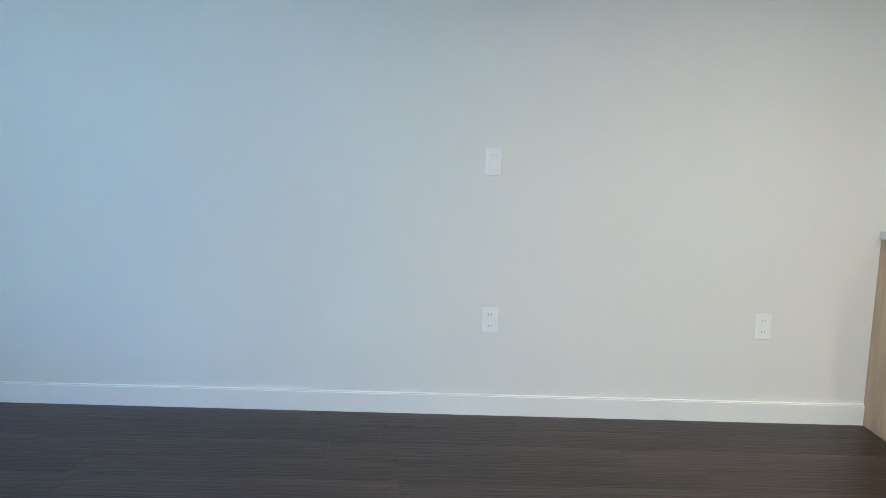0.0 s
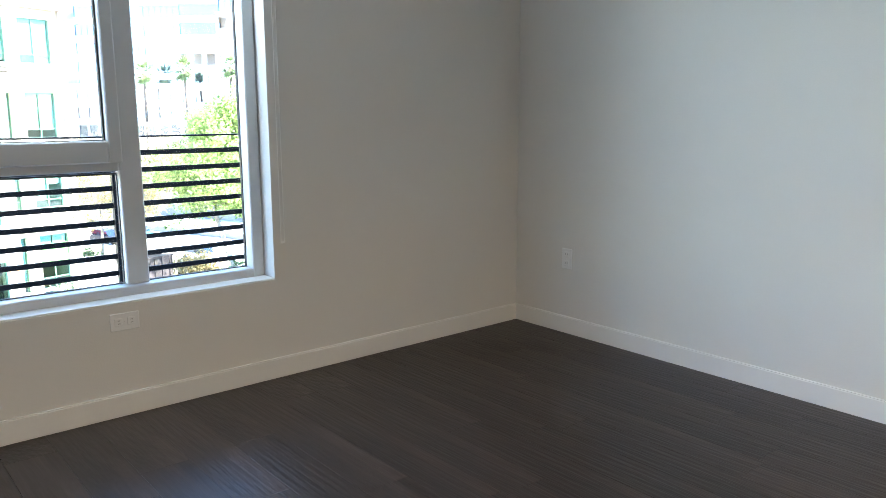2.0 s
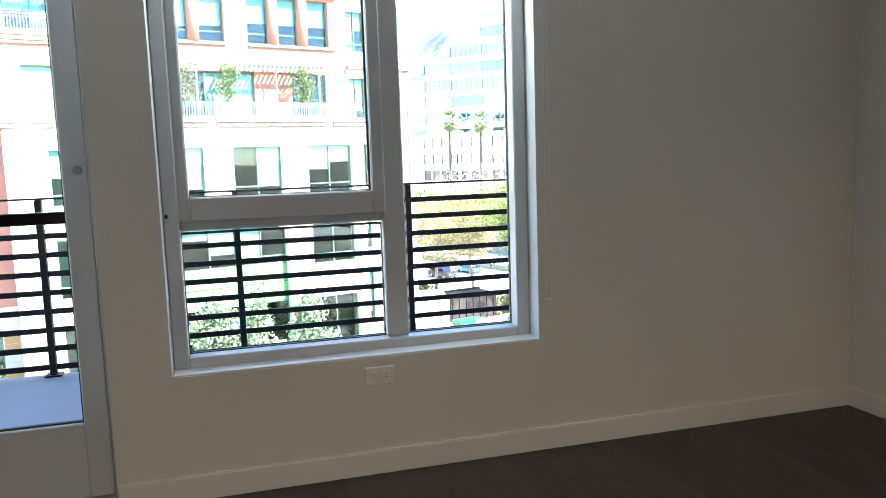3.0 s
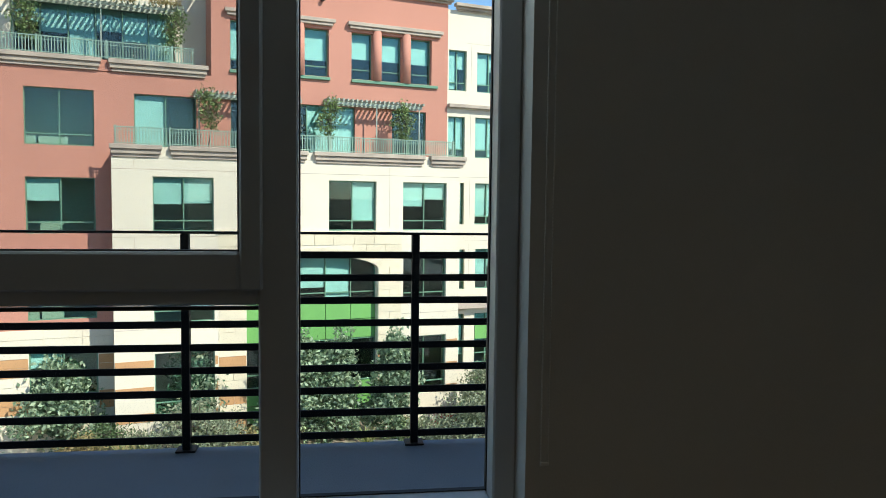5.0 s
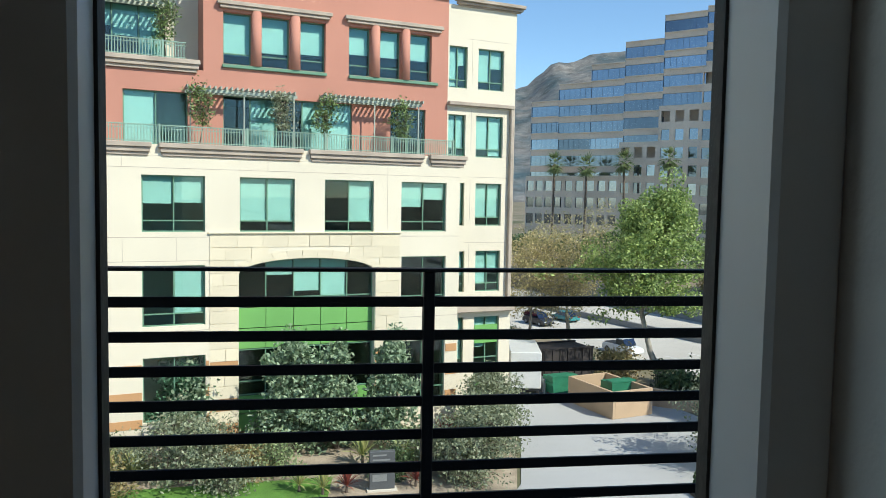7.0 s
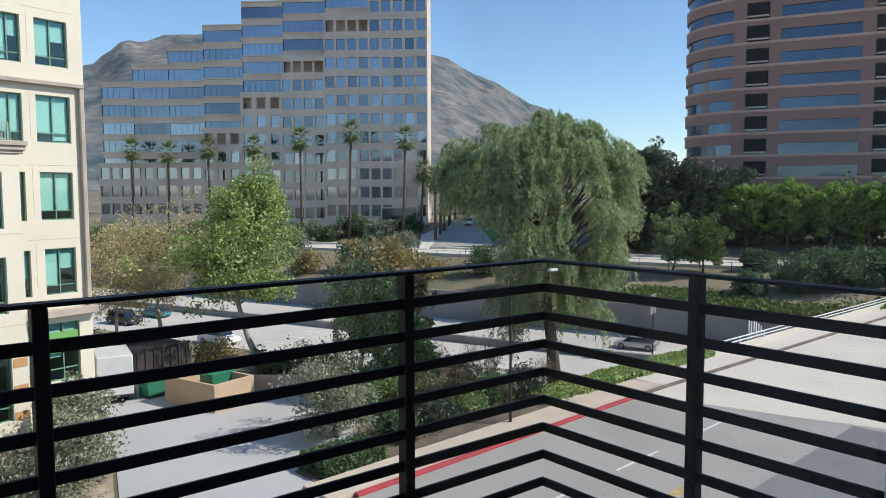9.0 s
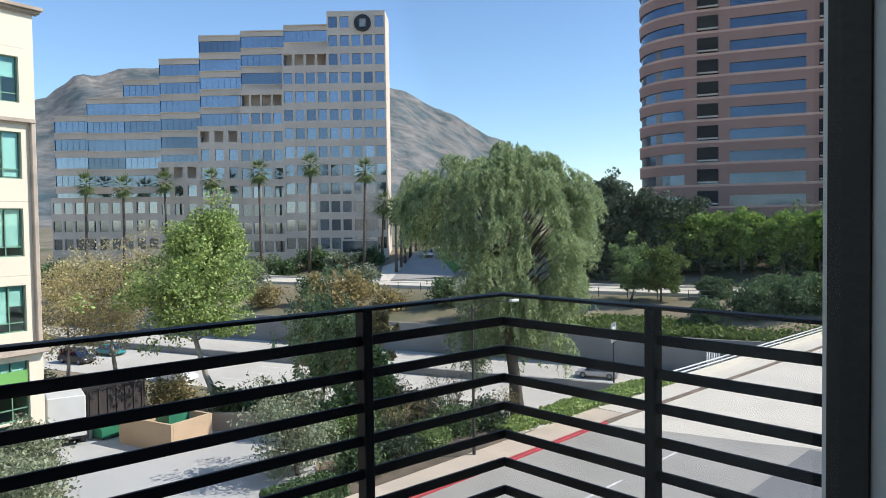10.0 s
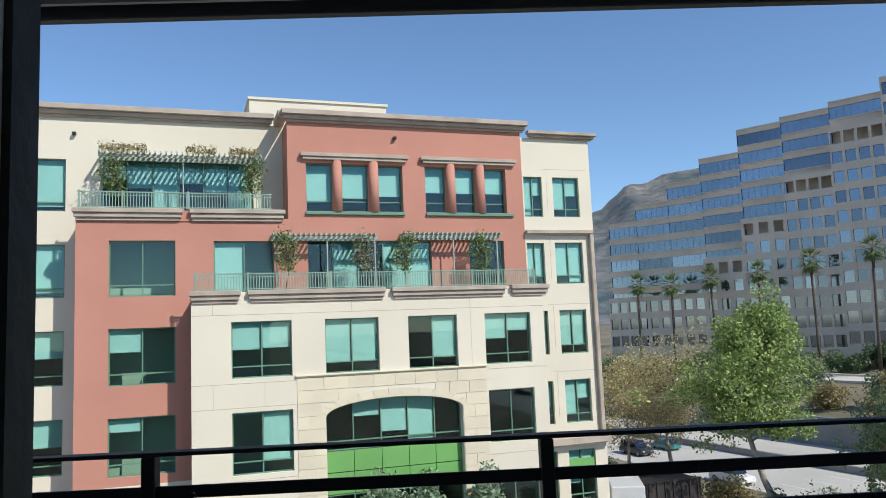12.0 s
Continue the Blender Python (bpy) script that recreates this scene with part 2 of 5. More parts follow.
M_CONC = material("pale_concrete", (0.62, 0.565, 0.475), 0.9, spots=0.05, size=0.2, fine=9, bump=0.1)
M_LOT = material("grey_lot_paving", (0.42, 0.415, 0.405), 0.9, spots=0.04, size=0.2, fine=9, bump=0.1)
M_WALK = material("tan_pavement", (0.56, 0.46, 0.36), 0.9, spots=0.07, size=0.5, fine=9)
M_RED = material("red_kerb_paint", (0.45, 0.05, 0.06), 0.7, spots=0.12, size=1.5, fine=12)
M_WHITE = material("white_road_paint", (0.72, 0.72, 0.70), 0.8, spots=0.1, size=2, fine=12)
M_YELLOW = material("yellow_road_paint", (0.62, 0.38, 0.05), 0.8, spots=0.1, size=2, fine=12)
# kerb brown, darkened for the shadow on the kerb's face
M_KERB = material("shaded_kerb_stone", (0.19, 0.145, 0.11), 0.9, spots=0.2, size=0.6, fine=6)
M_FWY = material("worn_freeway_concrete", (0.53, 0.49, 0.42), 0.9, spots=0.06, size=0.12, fine=5)
M_RETAIN = material("grey_retaining_wall", (0.26, 0.25, 0.23), 0.9, spots=0.12, size=0.2, fine=4)
M_BEIGE = material("beige_block_wall", (0.52, 0.37, 0.24), 0.9, spots=0.06, size=0.6, fine=9)
M_WHITEMETAL = material("white_painted_metal", (0.62, 0.62, 0.60), 0.4, spots=0.05, size=0.9, fine=9)
M_DUMPGREEN = material("green_painted_steel", (0.03, 0.20, 0.11), 0.5, spots=0.12, size=2, fine=12)
M_RUST = material("brown_black_steel", (0.045, 0.035, 0.032), 0.7, spots=0.2, size=1.2, fine=9)
M_GALV = material("galvanised_steel", (0.35, 0.36, 0.36), 0.5, metal=0.6, spots=0.08, fine=12)
M_BARK = material("grey_brown_bark", (0.14, 0.105, 0.08), 0.9, spots=0.25, size=3, fine=20, bump=0.4)
M_PALEBARK = material("pale_sycamore_bark", (0.42, 0.38, 0.32), 0.9, spots=0.2, size=3, fine=20, bump=0.3)
# scrub and bare earth, with bluish haze mixed into both tones
M_HILL = material("hazy_scrub_hillside", (0.18, 0.17, 0.155), 0.95, spots=0.9, size=0.02, fine=0.09, tone=(0.045, 0.075, 0.085), bump=0.0)
# haze over the far ridge is put into its pale blue colour
M_FARHILL = material("hazy_distant_hillside", (0.24, 0.29, 0.31), 0.95, spots=0.1, size=0.006, fine=0.05)
M_SIGN = material("dark_grey_sign_panel", (0.09, 0.095, 0.10), 0.5, spots=0.06, fine=12)
M_LAWN = material("mown_lawn", (0.12, 0.26, 0.04), 0.9, spots=0.2, size=0.8, fine=20, bump=0.3)
M_MULCH = material("brown_mulch", (0.42, 0.34, 0.25), 0.95, spots=0.25, size=0.8, fine=12, bump=0.3)
M_SANDSTONE = material("pale_sandstone_block", (0.72, 0.63, 0.465), 0.9, spots=0.05, size=0.5, fine=14, bump=0.15, vary=0.06)
# dark litter, made darker still to include the shade under the willow
M_LITTER = material("shaded_leaf_litter", (0.16, 0.12, 0.085), 0.95, spots=0.3, size=0.9, fine=9, bump=0.4, tone=(0.07, 0.06, 0.045))
L_MAG = leaf_material("glossy_dark_leaf", (0.42, 0.52, 0.34), (0.07, 0.13, 0.065), 0.28)
L_SYC = leaf_material("fresh_green_leaf", (0.52, 0.62, 0.22), (0.11, 0.19, 0.055), 0.38)
L_YEL = leaf_material("yellowing_leaf", (0.72, 0.60, 0.34), (0.32, 0.30, 0.13), 0.45)
L_WIL = leaf_material("willow_leaf", (0.54, 0.64, 0.33), (0.15, 0.20, 0.10), 0.45)
# leaf green darkened so that it carries deep shade by itself
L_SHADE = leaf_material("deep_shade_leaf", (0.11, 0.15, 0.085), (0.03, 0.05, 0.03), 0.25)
L_IVY = leaf_material("ivy_leaf", (0.22, 0.29, 0.07), (0.06, 0.10, 0.03), 0.3)
L_MID = leaf_material("mid_green_leaf", (0.33, 0.45, 0.16), (0.05, 0.09, 0.035), 0.35)
L_OLI = leaf_material("silvery_olive_leaf", (0.42, 0.45, 0.30), (0.13, 0.16, 0.09), 0.38)
L_BRO = leaf_material("brownish_leaf", (0.48, 0.37, 0.17), (0.18, 0.17, 0.075), 0.4)
L_DRK = leaf_material("deep_green_leaf", (0.16, 0.24, 0.10), (0.045, 0.08, 0.036), 0.37)
L_BRI = leaf_material("sunny_green_leaf", (0.34, 0.47, 0.11), (0.11, 0.2, 0.04), 0.45)
L_PAL = leaf_material("palm_frond_leaf", (0.216, 0.270, 0.108), (0.081, 0.121, 0.047), 0.37)
L_YUC = leaf_material("yucca_blade", (0.6, 0.58, 0.25), (0.22, 0.28, 0.11), 0.42)
L_RED = leaf_material("red_cordyline_blade", (0.378, 0.095, 0.068), (0.135, 0.054, 0.047), 0.42)

# ---- the room ----
RX0, RY0, CEIL = -5.6, -8.2, 2.74
WIN = (-3.149, -1.652, 0.486, 2.42)
DOOR = (-4.32, -3.372, 0.0, 2.42)
setting("wall_north", wall_shell(RX0 - 0.2, 0.2, -0.25, CEIL + 0.1, 0.0, 0.20, [WIN, DOOR]), M_WALL, "white painted drywall with a window and a balcony door", "wall")
setting("wall_east", boxes((0.0, 0.2, RY0 - 0.2, -0.001, -0.25, CEIL + 0.1)), M_WALL, "plain white painted drywall with switch and outlets", "wall")
setting("wall_west", boxes((RX0 - 0.2, RX0, RY0 - 0.2, -0.001, -0.25, CEIL + 0.1)), M_WALL, "plain white painted drywall", "wall")
setting("wall_south", boxes((RX0, 0.0, RY0 - 0.2, RY0, -0.25, CEIL + 0.1)), M_WALL, "plain white painted drywall at the back", "wall")
setting("ceiling", boxes((RX0, 0.0, RY0, -0.001, CEIL, CEIL + 0.1)), M_CEIL, "flat white painted ceiling", "ceiling")
floor = setting("floor", boxes((RX0, 0.0, RY0, -0.001, -0.2, -0.008)), M_GAP, "dark brown wood-look plank floor", "floor")
setting("baseboard", boxes((-0.014, -0.0005, -5.33, -0.016, 0.0, 0.092), (-0.010, -0.0005, -5.33, -0.016, 0.092, 0.098)), M_TRIM,
        "low white painted baseboard", "baseboard")
setting("baseboard", boxes((DOOR[1] + 0.004, -0.001, -0.014, -0.0005, 0.0, 0.092), (DOOR[1] + 0.004, -0.001, -0.010, -0.0005, 0.092, 0.098)), M_TRIM,
        "low white painted baseboard", "baseboard")


def frame_ring(x0, x1, z0, z1, y0, y1, w, bevel=0.004, wb=None):
    """A four-sided frame; wb: a bottom rail of its own height."""
    wb = wb or w
    return boxes((x0, x0 + w, y0, y1, z0, z1), (x1 - w, x1, y0, y1, z0, z1), (x0 + w, x1 - w, y0, y1, z0, z0 + wb), (x0 + w, x1 - w, y0, y1, z1 - w, z1), bevel=bevel)


def make_window():
    x0, x1, z0, z1 = WIN
    win = thing("window_1", (0, 0, 0), 0, "white vinyl window with a tall fixed pane and an opening sash over a low pane", "window", "", "structure")
    part("window_frame", boxes((x0, -3.091, 0.10, 0.197, z0, z1), (-1.71, x1, 0.10, 0.197, z0, z1), (-3.091, -1.71, 0.10, 0.197, z0, 0.533),
                               (-3.091, -1.71, 0.135, 0.197, z1 - 0.05, z1), (-2.288, -2.193, 0.135, 0.197, 0.533, z1 - 0.05),
                               (-3.091, -2.288, 0.135, 0.197, 1.030, 1.082), bevel=0.005), M_VINYL, win)
    sash = part("sash", frame_ring(-3.105, -2.276, 1.066, z1 - 0.03, 0.115, 0.175, 0.055, 0.006, 0.094), M_VINYL, win)
    part("pane", boxes((-3.06, -2.33, 0.156, 0.162, 1.15, z1 - 0.08)), M_PANE, sash).visible_shadow = False
    part("pane", boxes((-3.10, -2.28, 0.180, 0.186, 0.52, 1.03)), M_PANE, win).visible_shadow = False
    part("pane", boxes((-2.21, -1.70, 0.180, 0.186, 0.52, z1 - 0.04)), M_PANE, win).visible_shadow = False
    part("gasket", frame_ring(-2.199, -1.704, 0.527, z1 - 0.045, 0.174, 0.192, 0.009, 0), M_DARK, win, "thin black glazing gasket")
    part("gasket", frame_ring(-3.097, -2.282, 0.527, 1.022, 0.174, 0.192, 0.009, 0), M_DARK, win, "thin black glazing gasket")
    part("gasket", frame_ring(-3.061, -2.329, 1.154, z1 - 0.079, 0.148, 0.168, 0.009, 0), M_DARK, sash, "thin black glazing gasket")
    part("insect_screen", boxes((-3.07, -2.31, 0.188, 0.1885, 1.09, z1 - 0.05)), M_SCREEN, win, "fine grey insect mesh")
    part("latch", boxes((-3.145, -3.125, 0.112, 0.134, 1.075, 1.11), (-3.140, -3.130, 0.09, 0.1119, 1.085, 1.10), bevel=0.003), M_DARK, win, "small dark window latch")
    part("window_sill", boxes((x0 + 0.002, x1 - 0.002, 0.004, 0.098, z0 + 0.0005, z0 + 0.008), bevel=0.002), M_TRIM, win)


make_window()


def make_door():
    x0, x1, z0, z1 = DOOR
    door = thing("door_1", (0, 0, 0), 0, "closed white glazed balcony door with a full-height pane", "door", "", "structure")
    part("door_frame", boxes((x0, x0 + 0.03, 0.09, 0.197, 0.02, z1), (x1 - 0.022, x1, 0.09, 0.197, 0.02, z1), (x0 + 0.03, x1 - 0.022, 0.09, 0.197, z1 - 0.03, z1), bevel=0.003), M_VINYL, door)
    part("threshold", boxes((x0, x1, 0.03, 0.199, 0.0, 0.02), bevel=0.004), M_GALV, door, "grey metal threshold")
    leaf = part("door_leaf", frame_ring(x0 + 0.034, x1 - 0.026, 0.024, z1 - 0.034, 0.10, 0.155, 0.088, 0.004, 0.295), M_VINYL, door)
    part("pane", boxes((x0 + 0.11, x1 - 0.10, 0.125, 0.131, 0.30, z1 - 0.11)), M_PANE, leaf).visible_shadow = False
    part("gasket", frame_ring(x0 + 0.121, x1 - 0.113, 0.318, z1 - 0.121, 0.119, 0.137, 0.008, 0), M_DARK, leaf, "thin black glazing gasket")
    part("crossbar", boxes((x0 + 0.122, x1 - 0.114, 0.133, 0.158, 1.082, 1.128), bevel=0.003), M_STEEL, leaf, "dark crossbar over the glass")
    lock = cylinder(0, 0, 0, 0.012, 0.015, 18)
    bmesh.ops.rotate(lock, verts=lock.verts, cent=(0, 0, 0), matrix=Matrix.Rotation(radians(90), 3, "X"))
    part("lock", lock, M_GALV, leaf, "round metal lock cylinder", at=(-3.43, 0.099, 1.28))


make_door()


def make_outlet(y_or_x, z, wall, rocker=False):
    name = "light_switch" if rocker else "power_outlet"
    label = "white rocker light switch plate on the white wall" if rocker else "white duplex power outlet plate low on the wall"
    ob = thing(name, (0, 0, 0), 0, label, "light switch" if rocker else "power outlet", "" if rocker else "outlets along the walls")
    part("plate", boxes((-0.038, 0.038, -0.007, -0.0005, -0.060, 0.060), bevel=0.003), M_PLATE, ob)
    if rocker:
        part("rocker", boxes((-0.017, 0.017, -0.011, -0.006, -0.034, 0.034), bevel=0.002), M_PLATE, ob)
    else:
        for dz in (-0.026, 0.026):
            sock = part("socket", boxes((-0.017, 0.017, -0.009, -0.006, dz - 0.016, dz + 0.016), bevel=0.0015), M_PLATE, ob)
            part("slot", boxes((-0.008, -0.005, -0.0095, -0.0088, dz - 0.003, dz + 0.007), (0.005, 0.008, -0.0095, -0.0088, dz - 0.003, dz + 0.007)), M_SLOT, sock)
    for dz in (-0.05, 0.05) if rocker else (0.0,):
        sc = cylinder(0, 0, 0, 0.002, 0.003, 8)
        bmesh.ops.rotate(sc, verts=sc.verts, cent=(0, 0, 0), matrix=Matrix.Rotation(radians(90), 3, "X"))
        part("screw", sc, M_PLATE, ob, at=(0, -0.0068, dz))
    ob.matrix_basis = pose(0, y_or_x, z, 0, 0, -90) if wall == "east" else pose(y_or_x, 0, z)
    return ob


make_outlet(-3.572, 1.175, "east", True)
make_outlet(-3.578, 0.452, "east")
make_outlet(-4.825, 0.455, "east")
make_outlet(-0.409, 0.44, "east")
make_outlet(-2.357, 0.41, "north").matrix_basis = pose(-2.357, 0, 0.41, 0, 90, 0)


def make_chain():
    ob = thing("blind_cord", (0, 0, 0), 0, "thin looped pale bead chain of a roller blind", "blind cord")
    for x, top, low in ((-1.602, 2.45, 0.67), (-1.620, 2.45, 0.67)):
        bm = bmesh.new()
        n = int((top - low) / 0.0085)
        for i in range(n):
            z = low + i * 0.0085
            tube(bm, [(x, -0.018, z), (x, -0.018, z + 0.005)], [0.0021, 0.0021], 5)
        tube(bm, [(x, -0.018, low), (x, -0.018, top)], [0.0006, 0.0006], 4)
        part("bead_strand", bm, M_CHAIN, ob)
    part("connector", boxes((-1.622, -1.600, -0.021, -0.015, 0.662, 0.672), bevel=0.002), M_CHAIN, ob, "small pale chain connector")
    part("bracket", boxes((-1.640, -1.580, -0.06, -0.0005, 2.44, 2.50), bevel=0.004), M_PLATE, ob, "white blind bracket")


make_chain()


def make_cabinet():
    cab = thing("kitchen_cabinet", (0, 0, 0), 0, "light oak veneered base cabinet at the end of the wall", "cabinet")
    part("body", boxes((-0.60, -0.001, -7.2, -5.342, 0.09, 0.87)), M_OAK, cab)
    part("end_panel", boxes((-0.62, -0.001, -5.341, -5.32, 0.0, 0.87), bevel=0.002), M_OAK, cab)
    part("toe_kick", boxes((-0.54, -0.001, -7.2, -5.345, 0.0, 0.089)), M_DARK, cab, "dark recessed toe kick")
    for i in range(3):
        y = -7.19 + i * 0.617
        d = part("door", boxes((-0.622, -0.602, y, y + 0.60, 0.10, 0.865), bevel=0.002), M_OAK, cab)
        part("handle", boxes((-0.65, -0.64, y + 0.05, y + 0.062, 0.6, 0.78), (-0.641, -0.622, y + 0.05, y + 0.062, 0.6, 0.61), (-0.641, -0.622, y + 0.05, y + 0.062, 0.77, 0.78)), M_GALV, d)
    top = part("worktop", boxes((-0.64, -0.001, -7.2, -5.31, 0.872, 0.905), bevel=0.003), M_STONE)
    tagged(top, "grey quartz worktop on the oak cabinet", "worktop")


make_cabinet()


# an unseen lamp added overhead to warm and brighten the walls
def make_fill_downlight(x, y):
    ob = thing("fill_ceiling_light", (x, y, CEIL), 0, "unseen round recessed ceiling light added as warm fill", "ceiling light", "ceiling lights")
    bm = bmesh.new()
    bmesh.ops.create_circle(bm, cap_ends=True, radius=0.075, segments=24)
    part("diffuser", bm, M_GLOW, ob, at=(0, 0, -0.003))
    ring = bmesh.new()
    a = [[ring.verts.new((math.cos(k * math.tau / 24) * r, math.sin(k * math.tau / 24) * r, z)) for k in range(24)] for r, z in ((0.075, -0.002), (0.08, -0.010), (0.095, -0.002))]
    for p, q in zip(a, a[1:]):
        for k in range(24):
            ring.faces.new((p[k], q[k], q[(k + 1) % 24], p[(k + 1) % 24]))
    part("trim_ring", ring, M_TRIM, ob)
    data = bpy.data.lights.new("downlight_fill", "AREA")
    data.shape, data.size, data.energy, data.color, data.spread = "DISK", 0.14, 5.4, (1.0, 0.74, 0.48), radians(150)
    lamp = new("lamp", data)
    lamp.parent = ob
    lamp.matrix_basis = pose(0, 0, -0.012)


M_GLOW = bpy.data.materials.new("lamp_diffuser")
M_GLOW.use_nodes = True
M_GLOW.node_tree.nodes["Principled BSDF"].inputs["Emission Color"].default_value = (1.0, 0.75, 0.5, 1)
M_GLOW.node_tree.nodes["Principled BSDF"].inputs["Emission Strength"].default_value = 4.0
# added fill lights, placed out of view behind the window end
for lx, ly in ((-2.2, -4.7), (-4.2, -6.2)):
    make_fill_downlight(lx, ly)

# ---- own building and balcony ----
own = thing("apartment_building", (0, 0, 0), 0, "grey stucco apartment building round the room, extended unseen to shade the balcony", "building")
# unseen body, widened to x = 6 to keep sun off the balcony
part("wall", boxes((-9.0, 6.0, -9.0, 0.195, -11.2, -0.26)), M_OWN, own)
part("wall", boxes((-9.0, 6.0, -9.0, 0.195, 2.86, 6.2)), M_OWN, own)
part("wall", boxes((-9.0, RX0 - 0.21, -9.0, 0.195, -0.25, 2.85)), M_OWN, own)
# added east block, out of view, that shades the balcony floor
part("wall", boxes((0.21, 6.0, -9.0, 0.195, -0.25, 2.85)), M_OWN, own)
setting("balcony_floor", boxes((RX0, 0.30, 0.202, 2.285, -0.22, -0.012), bevel=0.006), M_DECK, "grey coated balcony floor slab", "balcony floor")
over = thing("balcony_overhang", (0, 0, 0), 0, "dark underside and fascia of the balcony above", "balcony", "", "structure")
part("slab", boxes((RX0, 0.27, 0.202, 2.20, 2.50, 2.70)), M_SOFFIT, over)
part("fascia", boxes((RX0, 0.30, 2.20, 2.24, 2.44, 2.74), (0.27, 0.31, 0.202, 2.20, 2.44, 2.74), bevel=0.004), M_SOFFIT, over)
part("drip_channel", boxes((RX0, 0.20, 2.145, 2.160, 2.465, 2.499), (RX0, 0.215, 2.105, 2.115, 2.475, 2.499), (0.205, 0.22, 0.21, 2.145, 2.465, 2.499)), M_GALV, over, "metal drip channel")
for bx in (-3.3, -1.2, -0.15):
    part("clip", boxes((bx, bx + 0.05, 2.10, 2.17, 2.452, 2.470), bevel=0.003), M_SOFFIT, over)


def make_railing():
    rail = thing("balcony_railing", (0, 0, -0.012), 0, "black steel balcony railing with horizontal flat bars", "railing")
    post = boxes((-0.02, 0.02, -0.026, 0.026, 0, 1.118), bevel=0.003)
    post = mesh_of(post)
    foot = mesh_of(boxes((-0.05, 0.05, -0.05, 0.05, 0, 0.010), bevel=0.002))
    spots = [(x, 2.239, 0) for x in (-5.22, -4.04, -2.861, -1.687, -0.501)] + [(0.214, y, 90) for y in (1.516, 0.40)]
    for x, y, r in spots:
        p = part("post", post, M_STEEL, rail, at=(x, y, 0), rz=r)
        part("base_plate", foot, M_STEEL, p)
    part("top_rail", boxes((RX0, 0.239, 2.212, 2.266, 1.119, 1.131), bevel=0.002), M_STEEL, rail)
    part("top_rail", boxes((0.187, 0.241, 0.205, 2.211, 1.119, 1.131), bevel=0.002), M_STEEL, rail)
    for k in range(9):
        z = 1.012 - 0.1195 * k
        part("bar", boxes((RX0, 0.222, 2.231, 2.245, z - 0.018, z + 0.018), bevel=0.002), M_STEEL, rail)
        part("bar", boxes((0.208, 0.222, 0.205, 2.230, z - 0.018, z + 0.018), bevel=0.002), M_STEEL, rail)


make_railing()

# ---- ground, freeway, street ----
GZ = -11.2
FWY, ACROSS = Vector((0.37, -0.929)), Vector((0.929, 0.37))  # along and across the freeway
LEVELS = [(-3000, GZ), (-200, GZ), (38.0, GZ), (41.5, GZ), (55.5, -15.6), (84.2, -15.6), (84.5, -12.1), (100, -9.4), (114, -9.0), (140, -5.0), (210, -4.0), (420, 2.0), (3200, 20.0)]


def lie(c):
    for (a, za), (b, zb) in zip(LEVELS, LEVELS[1:]):
        if a <= c <= b:
            return za + (zb - za) * (c - a) / (b - a)
    return LEVELS[-1][1]


def ground_at(x, y):
    return lie(x * ACROSS.x + y * ACROSS.y)


def make_ground():
    bm = bmesh.new()
    cs = sorted({c for c, _ in LEVELS} | {60.0 + 12 * k for k in range(-8, 14)} | {-600, -100, 300, 700, 1500})
    fs = [-3000, -1200, -500, -250, -170] + list(range(-150, 90, 6)) + [120, 250, 600, 1500, 3000]
    grid = []
    for c in cs:
        row = []
        for f in fs:
            p = ACROSS * c + FWY * f
            z = lie(c)
            if c > 86 and c < 300:
                z += 0.35 * noise.noise(Vector((p.x, p.y, 0)) * 0.11)
            row.append(bm.verts.new((p.x, p.y, z)))
        grid.append(row)
    for a, b in zip(grid, grid[1:]):
        for i in range(len(fs) - 1):
            bm.faces.new((a[i], b[i], b[i + 1], a[i + 1]))
    bmesh.ops.recalc_face_normals(bm, faces=bm.faces)
    return setting("ground", bm, M_GROUND, "dry earth and verge that reaches the hills", "ground")


make_ground()


def strip(c0, c1, f0, f1, z, thick=0.05):
    """A slab along the freeway."""
    bm = bmesh.new()
    top = [bm.verts.new((*(ACROSS * c + FWY * f), z)) for c, f in ((c0, f0), (c1, f0), (c1, f1), (c0, f1))]
    low = [bm.verts.new((v.co.x, v.co.y, z - thick)) for v in top]
    bm.faces.new(top)
    bm.faces.new(low[::-1])
    for i in range(4):
        j = (i + 1) % 4
        bm.faces.new((top[j], top[i], low[i], low[j]))
    bmesh.ops.recalc_face_normals(bm, faces=bm.faces)
    return bm


setting("road", strip(57.0, 84.0, -700, 400, -15.55), M_FWY, "pale concrete freeway lanes below street level", "road")
lanes = bmesh.new()
for c in (61.2, 64.8, 68.2, 75.0, 78.4, 81.4):
    for k in range(-30, 8):
        f = k * 12.0
        vs = [lanes.verts.new((*(ACROSS * a + FWY * b), -15.543)) for a, b in ((c - 0.08, f), (c + 0.08, f), (c + 0.08, f + 3.6), (c - 0.08, f + 3.6))]
        lanes.faces.new(vs)
tagged(part("lane_markings", lanes, M_WHITE), "white dashed freeway lane markings", "road marking", "", "stuff")
setting("median_barrier", strip(71.0, 71.5, -300, 120, -14.75, 0.82), M_RETAIN, "low concrete freeway median barrier", "barrier")
setting("retaining_wall", strip(84.05, 84.45, -110, 60, -11.85, 3.9), M_RETAIN, "grey concrete retaining wall beside the freeway", "wall")
setting("retaining_wall", strip(88.6, 89.0, -320, -111, -12.2, 3.6), M_RETAIN, "grey concrete retaining wall beside the freeway", "wall")

TURN = 5.0
STREET = Matrix.Translation((16.5, 26.0, GZ)) @ Matrix.Rotation(radians(TURN), 4, "Z")  # x along the kerb, y away from the near side


